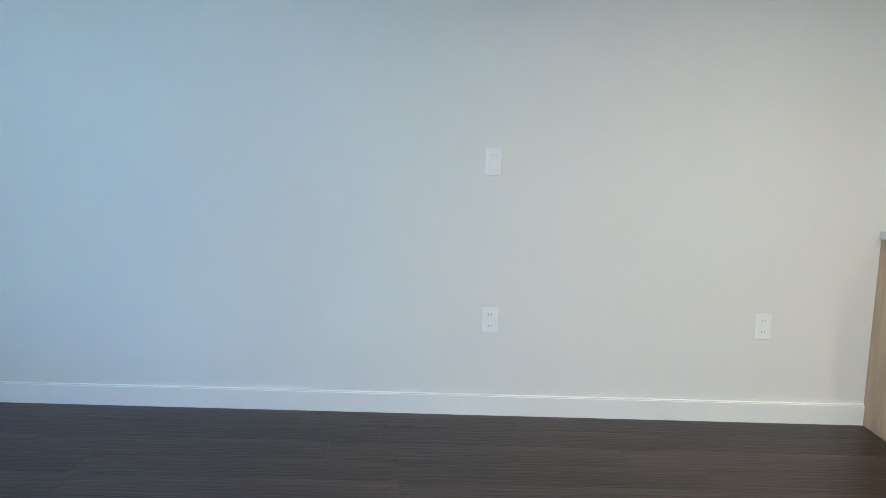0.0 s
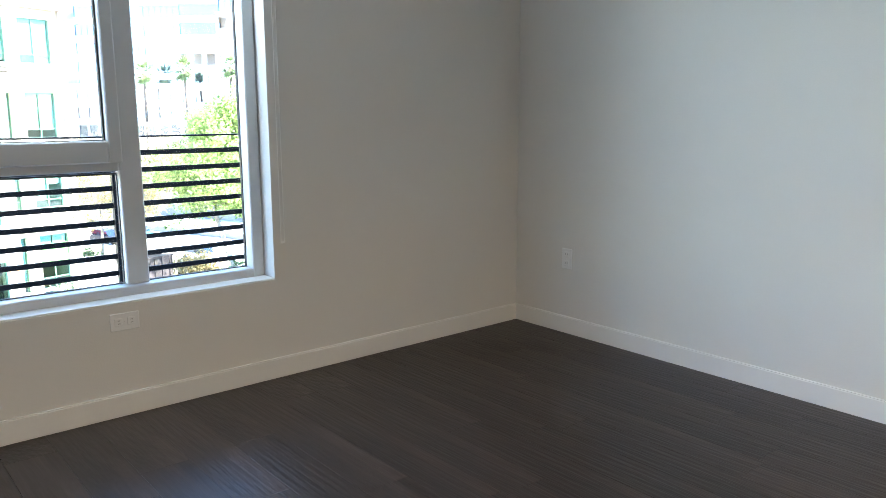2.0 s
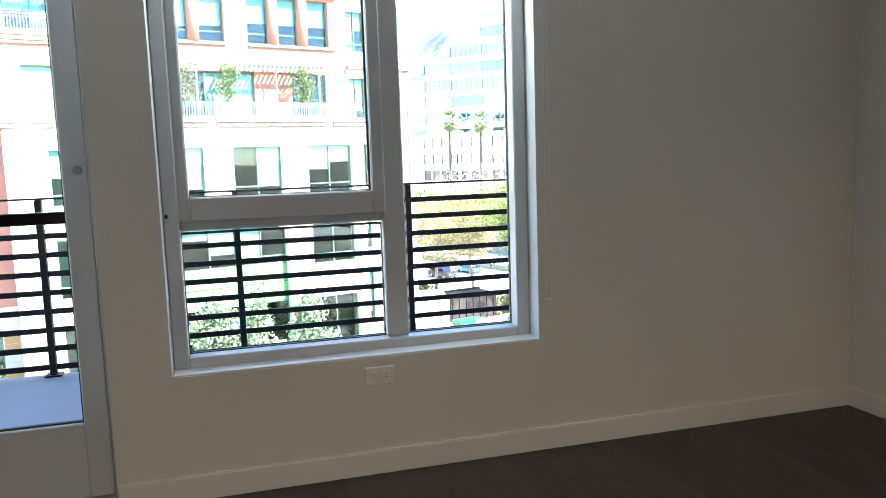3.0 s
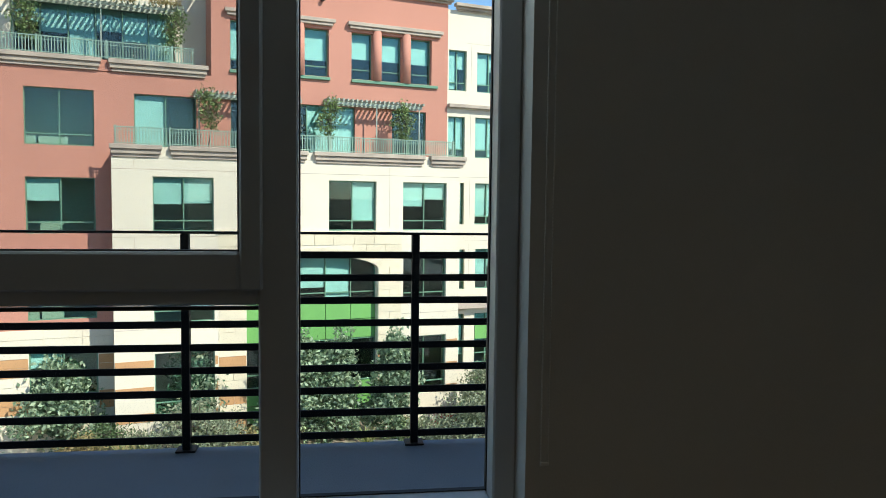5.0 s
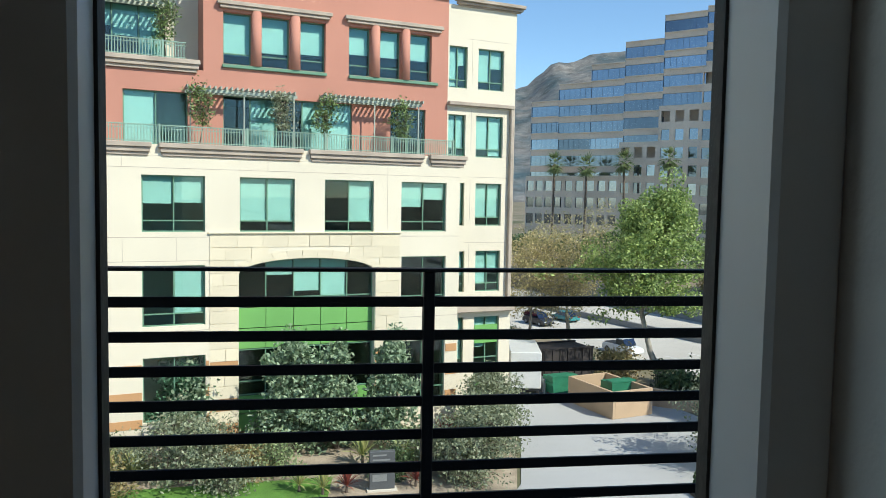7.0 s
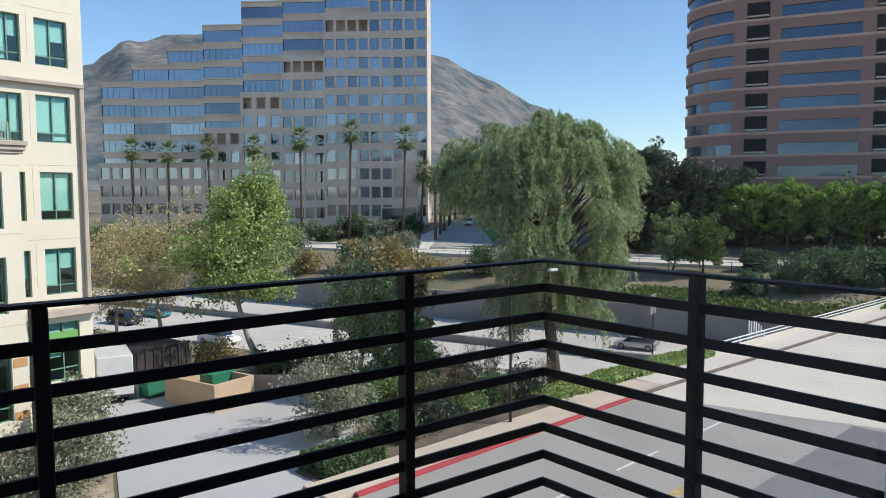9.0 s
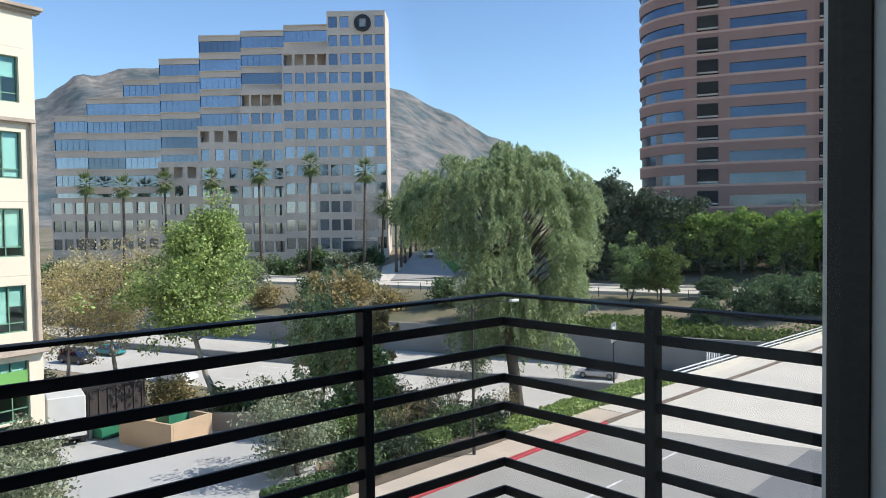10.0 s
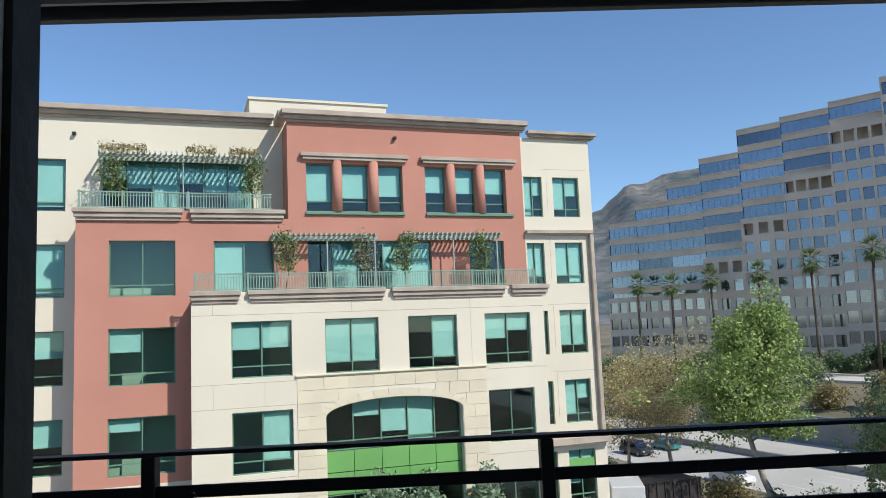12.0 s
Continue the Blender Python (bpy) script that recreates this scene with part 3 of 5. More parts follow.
def street_part(name, spans, mat, label, category, kind="structure", bevel=0.0):
    ob = part(name, boxes(*spans, bevel=bevel), mat)
    ob.matrix_basis = STREET.copy()
    return tagged(ob, label, category, "", kind)


street_part("road", [(-70, 23.5, -15.5, -0.15, -0.9, 0.03)], M_ASPHALT, "grey asphalt street with lane markings", "road")
bm = bmesh.new()
deck = [(19.4, -0.16), (20.0, -2.4), (21.4, -8.4), (22.4, -11.5), (23.4, -15.5), (160, -15.5), (160, 1.9), (22, 1.9), (22, -0.16)]
lo = [bm.verts.new((x, y, -0.9)) for x, y in deck]
hi = [bm.verts.new((x, y, 0.036)) for x, y in deck]
bm.faces.new(lo[::-1])
bm.faces.new(hi)
for i in range(len(deck)):
    j = (i + 1) % len(deck)
    bm.faces.new((lo[i], lo[j], hi[j], hi[i]))
bmesh.ops.recalc_face_normals(bm, faces=bm.faces)
ob = setting("road", bm, M_CONC, "pale concrete bridge deck over the freeway", "road")
ob.matrix_basis = STREET.copy()
street_part("road", [(-40.0, 22.0, -15.4, -11.05, 0.0302, 0.034)], M_ASPHALT2, "darker strip along the near side of the street", "road")
street_part("pavement", [(-3.6, 22, 0.15, 2.25, -0.9, 0.15)], M_WALK, "tan concrete pavement beside the street", "pavement", bevel=0.01)
BRIDGE = STREET @ Matrix.Translation((21, 0, 0)) @ Matrix.Rotation(radians(-2.5), 4, "Z") @ Matrix.Translation((-21, 0, 0))
street_part("kerb", [(-2.5, 19.5, -0.15, 0.148, -0.9, 0.17)], M_RED, "red painted street kerb", "kerb", bevel=0.02)
for ob in (street_part("pavement", [(22.0, 160, 0.11, 2.2, -0.9, 0.16)], M_CONC, "pale raised bridge walkway", "pavement", bevel=0.01),
           street_part("kerb", [(19.55, 160, -0.15, 0.10, -0.1, 0.18)], M_KERB, "brown bridge kerb with its face shadow in the colour", "kerb", bevel=0.02),
           street_part("planter_wall", [(13.5, 32.0, 2.22, 4.1, -4.8, 0.14)], M_CONC, "concrete planting strip beside the bridge approach", "planter", bevel=0.02)):
    ob.matrix_basis = BRIDGE.copy()
street_part("lane_markings", [(-21.6 + 7.3 * k, -18.0 + 7.3 * k, -5.92, -5.79, 0.0302, 0.034) for k in range(6)], M_WHITE, "white dashed street lane line", "road marking", "stuff")
street_part("lane_markings", [(-40, 9.6, -9.2, -9.08, 0.0302, 0.034), (-40, 9.6, -8.95, -8.83, 0.0302, 0.034)], M_YELLOW, "yellow double centre line", "road marking", "stuff")

# bridge rail: pale parapet with two white rails
br = thing("bridge_railing", (0, 0, 0), 0, "white metal bridge railing on a low parapet", "railing")
br.matrix_basis = BRIDGE.copy()
part("parapet", boxes((32.1, 160, 2.21, 2.5, -0.9, 0.55), bevel=0.02), M_CONC, br)
for z in (0.78, 1.05):
    bm = bmesh.new()
    tube(bm, [(32.1, 2.35, z), (160, 2.35, z)], [0.06, 0.06], 6)
    part("rail", bm, M_WHITEMETAL, br)
rp = mesh_of(boxes((-0.05, 0.05, -0.05, 0.05, 0.55, 1.08)))
for k in range(32):
    part("post", rp, M_WHITEMETAL, br, at=(32.2 + 4 * k, 2.35, 0))
for k in range(6):
    part("picket", boxes((38.0 + 0.42 * k, 38.12 + 0.42 * k, 2.54, 2.62, 0.0, 2.4 - 0.2 * k)), M_WHITEMETAL, br)
part("picket_rail", boxes((37.9, 40.4, 2.63, 2.68, 0.9, 1.0)), M_WHITEMETAL, br)

# forecourt of the office building


def slab(outline, z0, z1):
    bm = bmesh.new()
    a, b = [bm.verts.new((x, y, z0)) for x, y in outline], [bm.verts.new((x, y, z1)) for x, y in outline]
    bm.faces.new(a[::-1])
    bm.faces.new(b)
    for i in range(len(a)):
        j = (i + 1) % len(a)
        bm.faces.new((a[i], a[j], b[j], b[i]))
    bmesh.ops.recalc_face_normals(bm, faces=bm.faces)
    return bm


setting("parking_lot", slab([(2.6, 24.6), (13.6, 25.6), (13.3, 29.9), (17.4, 31.5), (20.5, 36), (18, 47), (17, 52), (9.5, 62), (8.0, 46), (7.8, 37.5), (6.3, 31.5)], GZ - 0.1, GZ + 0.04), M_LOT,
        "pale grey paved parking lot and driveway", "parking lot")
setting("planting_bed", slab([(-30, 27.5), (5.9, 30.6), (7.6, 37.5), (7.8, 43.0), (-30, 32)], GZ - 0.1, GZ + 0.06), M_MULCH, "brown mulched planting bed", "planting bed")
setting("planting_bed", slab([(13.4, 28.2), (31.6, 29.8), (29.5, 37.4), (26.6, 43.2), (21.9, 40.3), (20.9, 36.0), (17.6, 31.4), (13.4, 29.8)], GZ - 0.1, GZ + 0.07), M_LITTER, "planting bed of dark leaf litter, darkened further for the willow's shade", "planting bed")
setting("lawn", slab([(-13, 29.5), (-2.2, 30.6), (-2.0, 33.0), (-13, 32.0)], GZ, GZ + 0.10), M_LAWN, "small bright green lawn", "lawn")
setting("pavement", slab([(-30, 22.2), (2.4, 24.7), (2.8, 27.5), (-30, 25.6)], GZ - 0.1, GZ + 0.13), M_WALK, "tan concrete pavement beside the street", "pavement")

# ---- office building across the street ----
TH = math.degrees(math.atan(0.30))
office = thing("office_building", (-2.06, 40.6, 0), TH, "five-storey cream and terracotta office building with green-framed windows", "building")
rng = random.Random(7)


def office_window(u0, u1, z0, z1, v, cols=2, drops=(), low=0.2, depth=0.16, blind_side=True):
    """A recessed green-framed window with a pane a column and roller blinds let down by the given parts of its height."""
    w, h = u1 - u0, z1 - z0
    win = thing("window", (u0, v + depth, z0), 0, "", "", "", "", office)
    t = 0.06 if w > 0.6 else 0.03
    bars = [(0, t, 0, 0.09, 0, h), (w - t, w, 0, 0.09, 0, h), (t, w - t, 0, 0.09, 0, t), (t, w - t, 0, 0.09, h - t, h)]
    cw = w / cols
    bars += [(k * cw - t / 2, k * cw + t / 2, 0.005, 0.085, t, h - t) for k in range(1, cols)]
    if low:
        bars += [(k * cw + t / 2 + (t / 2 if k == 0 else 0), (k + 1) * cw - t / 2 - (t / 2 if k == cols - 1 else 0), 0.005, 0.08, h * low - t / 2, h * low + t / 2) for k in range(cols)]
    part("window_frame", boxes(*bars), M_GREENFRAME, win)
    for k in range(cols):
        part("pane", boxes((k * cw + 0.01, (k + 1) * cw - 0.01, 0.045, 0.05, 0.03, h - 0.03)), M_BGLASS, win).visible_shadow = False
        d = drops[k % len(drops)] if drops else rng.choice((0.0, 0.35, 0.75, 0.8))
        if d:
            part("blind", boxes((k * cw + 0.05, (k + 1) * cw - 0.05, 0.12, 0.13, h * (1 - d), h - 0.02)), M_BLIND, win)
    return win


HOLES = {}


def hole(v, *spec, **kw):
    HOLES.setdefault(v, []).append(spec[:4])
    office_window(*spec, v, **kw)


# upper terracotta storeys and the terracotta bay
for a, b in ((-5.75, -4.35), (-3.85, -2.4), (-1.85, -0.5), (0.78, 2.02), (2.55, 3.78), (4.32, 5.62)):
    hole(0.0, a, b, 7.98, 10.55, cols=1, drops=(rng.choice((0.55, 0.7, 0.8, 0.65)),), low=0.22, depth=0.3)
for z1, dr in ((6.43, ()), (2.21, (0.42, 0)), (-1.97, (0.25, 0.0)), (-6.2, (0.3, 0))):
    hole(0.0, -15.2, -12.2, z1 - 2.7, z1, cols=2, drops=dr or (0, 0), low=0.2)
hole(0.0, -10.4, -7.45, 3.5, 6.4, cols=2, drops=(0.9, 0.0), low=0.0)
hole(0.0, -5.75, 1.0, 3.5, 6.42, cols=5, drops=(0.0, 0.85, 0.0, 0.95, 0.95), low=0.0)
hole(0.0, 3.2, 5.3, 3.5, 6.4, cols=2, drops=(0.0, 0.0), low=0.0)
part("wall", wall_shell(-16.65, -6.7, 3.2, 7.55, 0.0, 0.45, HOLES[0.0]), M_PINK, office)
part("wall", wall_shell(-6.7, 6.65, 3.2, 12.75, 0.0, 0.45, HOLES[0.0]), M_PINK, office)
part("wall", wall_shell(-16.65, -11.0, -5.1, 3.2, 0.0, 0.45, HOLES[0.0]), M_PINK, office)
part("wall", wall_shell(-16.65, -11.0, GZ, -5.1, 0.0, 0.45, HOLES[0.0]), M_CREAM, office)
for r in range(13):
    for u0, u1 in ((-16.63, -15.24), (-12.16, -11.5)) if r > 1 else ((-16.63, -14.6), (-14.57, -12.9), (-12.87, -11.5)):
        part("stone", boxes((u0, u1, -0.03, 0.004, -5.55 - 0.45 * r, -5.12 - 0.45 * r)), M_ORANGE if r in (3, 4, 7, 8) else M_CREAM, office)
part("wall", boxes((-16.65, -16.2, 0.451, 3.0, GZ, 7.4)), M_PINK, office)
part("wall", boxes((-6.70, -6.25, 0.451, 3.0, 7.4, 12.75)), M_PINK, office)
# front cream storeys
for u0, u1, dr in ((-9.7, -6.87, (0.5, 0.48)), (-5.25, -2.54, (0.8, 0.8)), (-1.0, 1.65, (0.0, 0.8)), (3.2, 5.85, (0.5, 0.35))):
    hole(-1.8, u0, u1, -0.36, 2.3, cols=2, drops=dr)
hole(-1.8, -9.7, -6.87, -4.83, -1.95, cols=2, drops=(0.05, 0.8))
hole(-1.8, 3.25, 5.87, -4.4, -1.7, cols=2, drops=(0.0, 0.0))
hole(-1.8, -9.7, -6.87, -9.4, -6.3, cols=2, drops=(0.0, 0.0))
hole(-1.8, 3.25, 5.9, -9.6, -6.3, cols=2, drops=(0.0, 0.0))
# arch bay
AU0, AU1, AZ, AR = -5.3, 1.77, -2.45, 0.75
arch_holes = [(AU0, AU1, GZ, -1.69)]
part("wall", wall_shell(-11.5, 6.65, GZ, 3.2, -1.8, -1.35, HOLES[-1.8] + arch_holes), M_CREAM, office)
um, half = (AU0 + AU1) / 2, (AU1 - AU0) / 2
arc = [(um + half * math.cos(a), AZ + AR * math.sin(a)) for a in [math.pi * k / 16 for k in range(17)]]
for side in (arc[:9], arc[8:]):
    corner = (AU1 if side is not arc[8:] and side[0][0] > um + 0.1 else AU0, -1.688)
    part("wall", bent([corner] + side, -1.801, -1.36), M_CREAM, office)
# voussoirs round the arch and stone courses beside it
for k in range(15):
    a0, a1 = math.pi * (k + 0.03) / 15, math.pi * (k + 0.97) / 15
    o = [(um + (half + e) * math.cos(a), AZ + (AR + e * 1.05) * math.sin(a)) for e, a in ((0.02, a0), (0.42, a0), (0.42, a1), (0.02, a1))]
    part("stone", bent(o, -1.826, -1.79), M_SANDSTONE, office)
part("shelf_moulding", boxes((-6.74, 3.18, -1.93, -1.79, -0.44, -0.36), (-6.70, 3.14, -1.87, -1.79, -0.50, -0.44), bevel=0.01), M_SANDSTONE, office)
srng = random.Random(12)
for r in range(16):
    z1, z0 = -0.51 - 0.62 * r, -0.51 - 0.62 * (r + 1) + 0.022
    rise = ((z0 + z1) / 2 - AZ) / (AR + 0.45)
    clear = 0.0 if rise >= 1 else (half + 0.44) * math.sqrt(1 - rise * rise) if rise > 0 else half + 0.02
    for left, right in ([(-6.68, 3.14)] if not clear else [(-6.68, um - clear), (um + clear, 3.14)]):
        u = left
        first = (0.62 if r % 2 else 1.2) + 0.2 * srng.random()
        while u < right - 0.15:
            v1 = min(u + (first if u == left else 1.05 + 0.3 * srng.random()), right)
            v1 = right if right - v1 < 0.35 else v1
            part("stone", boxes((u + 0.011, v1 - 0.011, -1.828, -1.79, z0, z1)), M_ORANGE if r in (10, 13, 15) else M_SANDSTONE, office)
            u = v1
for u0, u1 in ((-11.48, -9.75), (-6.85, -6.72), (5.95, 6.62)):
    for z in (-6.6, -7.9, -9.2):
        part("stone_band", boxes((u0, u1, -1.825, -1.79, z - 0.42, z)), M_ORANGE, office)
office_window(AU0, AU1, -4.15, -1.72, -1.5, cols=5, drops=(0.0, 0.35, 0.7, 0.92, 0.0), low=0.18)
office_window(AU0, AU1, -8.6, -6.25, -1.5, cols=5, drops=(0.0, 0.0, 0.0, 0.0, 0.0), low=0.3)
for z0, z1 in ((-6.22, -4.18), (-10.4, -8.63)):
    for k in range(5):
        w = (AU1 - AU0) / 5
        part("panel", boxes((AU0 + k * w + 0.015, AU0 + (k + 1) * w - 0.015, -1.38, -1.30, z0, (z0 + z1) / 2 - 0.02), (AU0 + k * w + 0.015, AU0 + (k + 1) * w - 0.015, -1.38, -1.30, (z0 + z1) / 2 + 0.02, z1)), M_GREENPANEL, office)
# stucco reveals
for u0, u1, z0, z1 in ((-11.48, 6.62, 2.62, 2.645), (-11.48, -6.72, -0.62, -0.595), (-11.48, -6.72, -1.75, -1.725), (-11.48, -6.72, -5.1, -5.075), (3.2, 6.62, -5.0, -4.975), (3.2, 6.62, -0.62, -0.595),
                       (-10.55, -10.53, -1.72, -0.63), (-10.55, -10.53, 2.65, 3.1), (-8.2, -8.18, -1.72, -0.63), (-3.9, -3.88, 2.65, 3.1), (2.4, 2.42, -0.2, 2.6), (2.4, 2.42, 2.65, 3.1)):
    part("joint", boxes((u0, u1, -1.8035, -1.799, z0, z1)), M_MOULD, office)
for z in (2.62, 6.6, -1.2, 10.5):
    part("joint", boxes((8.2, 8.22, 0.0165, 0.021, z - 2.4, z), (7.9, 10.7, 0.0165, 0.021, z + 0.1, z + 0.122)), M_MOULD, office)
# corner bay, cream
for a in ((6.74, 7.9, 7.8, 10.15, 2), (8.6, 10.3, 7.8, 10.15, 2), (6.74, 7.84, 3.9, 6.28, 2), (8.53, 10.32, 3.9, 6.3, 2), (7.56, 7.84, -0.1, 2.38, 1), (8.57, 10.3, -0.1, 2.38, 2), (7.59, 7.93, -4.0, -1.6, 1), (8.66, 10.31, -4.0, -1.58, 2), (7.59, 7.95, -8.6, -5.5, 1), (8.66, 10.34, -8.6, -5.5, 2)):
    hole(0.02, *a[:4], cols=a[4], drops=(rng.choice((0.8, 0.95, 0.6)), rng.choice((0.8, 0.95, 0.45))))
hole(0.02, 8.66, 10.34, -10.4, -8.7, cols=2, drops=(0.0, 0.0))
part("wall", wall_shell(6.66, 11.1, GZ, 12.45, 0.02, 0.47, HOLES[0.02]), M_CREAM, office)
part("wall", boxes((10.65, 11.1, 0.471, 20, GZ, 12.45)), M_CREAM, office)
for z0, z1 in ((-7.1, -6.0), (-10.4, -9.3)):
    part("panel", boxes((8.74, 10.28, 0.10, 0.13, z0, z1)), M_GREENPANEL, office)
part("moulding", boxes((6.66, 10.95, -0.30, 0.018, 6.78, 7.0), (10.72, 10.95, -0.25, 0.018, -4.7, 6.779), (6.66, 11.2, -0.45, 0.018, -5.15, -4.75), bevel=0.03), M_MOULD, office, "grey weathered moulding round the corner bay")
# set-back cream storeys behind
for z1 in (10.8, 6.5, 2.24, -2.0, -6.2):
    for u in (-18.72, -22.0, -25.3):
        hole(2.0, u, u + 1.35, z1 - 2.65, z1, cols=1, drops=(rng.choice((0.5, 0.75, 0.9)),), low=0.18)
hole(2.0, -15.8, -8.3, 8.0, 10.9, cols=6, drops=(0.35, 0.5, 0.9, 0.4, 0.55, 0.85), low=0.0)
part("wall", wall_shell(-27.0, -6.2, GZ, 13.0, 2.0, 2.45, HOLES[2.0]), M_CREAM, office)
part("wall", boxes((-27.0, 10.6, 20.0, 20.4, GZ, 12.9), (-27.0, -26.6, 2.46, 19.9, GZ, 12.9)), M_CREAM, office)
part("roof", boxes((-26.5, 10.6, 2.5, 19.9, 12.3, 12.5), (-6.2, 10.6, 0.5, 2.49, 12.3, 12.5)), M_ROOF, office)
part("roof_box", boxes((-8.1, 0.3, 6.0, 12.0, 12.5, 15.7), (-8.2, 0.4, 5.9, 12.1, 15.7, 15.85)), M_CREAM, office)
# added inner wall and slabs, coloured dark so the rooms look unlit
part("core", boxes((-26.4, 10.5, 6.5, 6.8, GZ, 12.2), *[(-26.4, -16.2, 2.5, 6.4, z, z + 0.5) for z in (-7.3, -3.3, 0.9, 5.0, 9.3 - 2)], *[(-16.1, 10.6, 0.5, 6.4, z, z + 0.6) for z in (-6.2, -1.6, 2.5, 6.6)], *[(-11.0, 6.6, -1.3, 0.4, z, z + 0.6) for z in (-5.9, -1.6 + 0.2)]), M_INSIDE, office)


def cornice(u0, u1, v, z, deep=0.45, tall=0.5):
    return boxes((u0, u1, v - deep, v, z + tall * 0.55, z + tall), (u0 + 0.1, u1 - 0.1, v - deep * 0.6, v, z + tall * 0.2, z + tall * 0.55), (u0 + 0.2, u1 - 0.2, v - deep * 0.3, v, z, z + tall * 0.2), bevel=0.02)


part("cornice", cornice(-7.0, 7.0, 0.0, 12.70, 0.5, 0.6), M_MOULD, office)
part("cornice", boxes((-7.15, -6.66, 0.001, 2.0, 12.95, 13.3)), M_MOULD, office)
part("cornice", cornice(7.02, 11.5, 0.02, 12.4, 0.4, 0.42), M_MOULD, office)
part("cornice", cornice(-27.2, -7.16, 2.0, 12.95, 0.5, 0.6), M_MOULD, office)
for u0, u1 in ((-6.05, -0.2), (0.52, 6.25)):
    part("lintel", boxes((u0, u1, -0.28, 0.0, 10.86, 11.06), (u0 + 0.12, u1 - 0.12, -0.2, 0.0, 10.70, 10.86), bevel=0.02), M_MOULD, office)
    part("sill", boxes((u0 + 0.25, u1 - 0.25, -0.14, 0.02, 7.78, 7.95), bevel=0.02), M_GREENFRAME, office)
for u in (-4.1, -2.12, 2.28, 4.05):
    part("column", cylinder(u, 0.02, 7.95, 10.7, 0.25, 14), M_PINK, office, smooth=True)
for u, z, v in ((-17.0, 12.1, 2.0), (-0.9, 12.05, 0.0)):
    part("camera_box", boxes((u - 0.09, u + 0.09, v - 0.24, v, z - 0.07, z + 0.07), bevel=0.02), M_DARK, office, "small dark wall camera")


def terrace(u0, u1, v0, v1, z, gaps, posts):
    """A ledge moulding broken by short gaps, with a picket railing on it."""
    edges = [u0, *gaps, u1]
    for a, b in zip(edges, edges[1:]):
        part("ledge", boxes((a + 0.16, b - 0.16, v0 - 0.28, v0 + 0.2, z + 0.14, z + 0.36), (a + 0.22, b - 0.22, v0 - 0.18, v0 + 0.1, z - 0.08, z + 0.14), (a + 0.3, b - 0.3, v0 - 0.08, v0 + 0.1, z - 0.24, z - 0.08), bevel=0.02), M_MOULD, office)
    part("deck", boxes((u0 + 0.3, u1 - 0.3, v0 + 0.2, v1, z - 0.05, z + 0.1)), M_ROOF, office)
    part("parapet", boxes((u0 + 0.3, u1 - 0.3, v0 - 0.004, v0 + 0.19, z - 0.24, z + 0.30)), M_CREAM if v0 < -1 else M_PINK, office)
    rail = thing("terrace_railing", (0, 0, 0), 0, "", "", "", "", office)
    top = z + 1.2
    part("top_rail", boxes((u0 + 0.35, u1 - 0.8, v0 - 0.03, v0 + 0.03, top - 0.05, top), (u0 + 0.35, u1 - 0.8, v0 - 0.02, v0 + 0.02, z + 0.42, z + 0.46), (u0 + 0.35, u1 - 0.8, v0 - 0.02, v0 + 0.02, top - 0.2, top - 0.17)), M_RAILGREEN, rail)
    pk = boxes(*[(u, u + 0.04, v0 - 0.012, v0 + 0.012, z + 0.36, top - 0.05) for u in np.arange(u0 + 0.4, u1 - 0.85, 0.135)])
    part("pickets", pk, M_RAILGREEN, rail, kind="stuff")
    for u in posts:
        part("post", boxes((u - 0.04, u + 0.04, v0 - 0.04, v0 + 0.04, z + 0.36, top + 0.05)), M_RAILGREEN, rail)
    return rail


terrace(-11.75, 7.15, -1.8, 0.0, 3.42, (-9.1, -2.0, 4.6), (-11.3, -8.9, -4.9, -1.0, 2.6, 6.2))
terrace(-16.95, -6.72, -0.05, 2.0, 7.62, (-11.7,), (-16.5, -14.6, -11.6, -8.6))


def pergola(u0, u1, v, z, reach, vine_spots=(), foot=0.0):
    pg = thing("pergola", (0, 0, 0), 0, "", "", "", "", office)
    part("beam", boxes((u0, u1, v - reach, v - reach + 0.1, z - 0.16, z), (u0, u1, v - 0.14, v - 0.04, z - 0.16, z)), M_PERG, pg)
    part("rafters", boxes(*[(u, u + 0.07, v - reach - 0.25, v - 0.02, z + 0.002, z + 0.14) for u in np.arange(u0, u1, 0.26)]), M_PERG, pg, kind="stuff")
    for u in (u0 + 0.15, (u0 + u1) / 2, u1 - 0.2):
        part("post", boxes((u, u + 0.06, v - reach, v - reach + 0.06, foot, z - 0.161)), M_PERG, pg)
    return pg


pergola(-7.6, -2.2, 0.0, 6.55, 0.85, foot=3.52)
pergola(-0.8, 4.7, 0.0, 6.60, 0.85, foot=3.52)
pergola(-15.8, -7.9, 2.0, 10.95, 1.0, foot=7.72)

# ---- stepped tower ----
tower = thing("stepped_tower", (94.5, 125.0, 0), -43.54, "tall stepped office tower of tan stone and blue glass bands", "building")
STEPS = [(-12.1, 0.0, 45.2, 99), (-21.6, -12.1, 43.0, 37.6), (-30.8, -21.6, 42.0, 29.4), (-39.7, -30.8, 41.2, 22.0), (-48.3, -39.7, 36.5, 14.6), (-56.2, -48.3, 32.3, 7.4), (-64.2, -56.2, 28.5, 7.4), (-71.3, -64.2, 24.9, 7.4)]
ROW, COL, LOW = 3.82, 2.55, -6.0
pane_mesh = mesh_of(boxes((0.0, 1.86, 0.0, 0.05, 0.0, 2.3)))
pane_mesh.materials.append(M_BLUEGLASS)
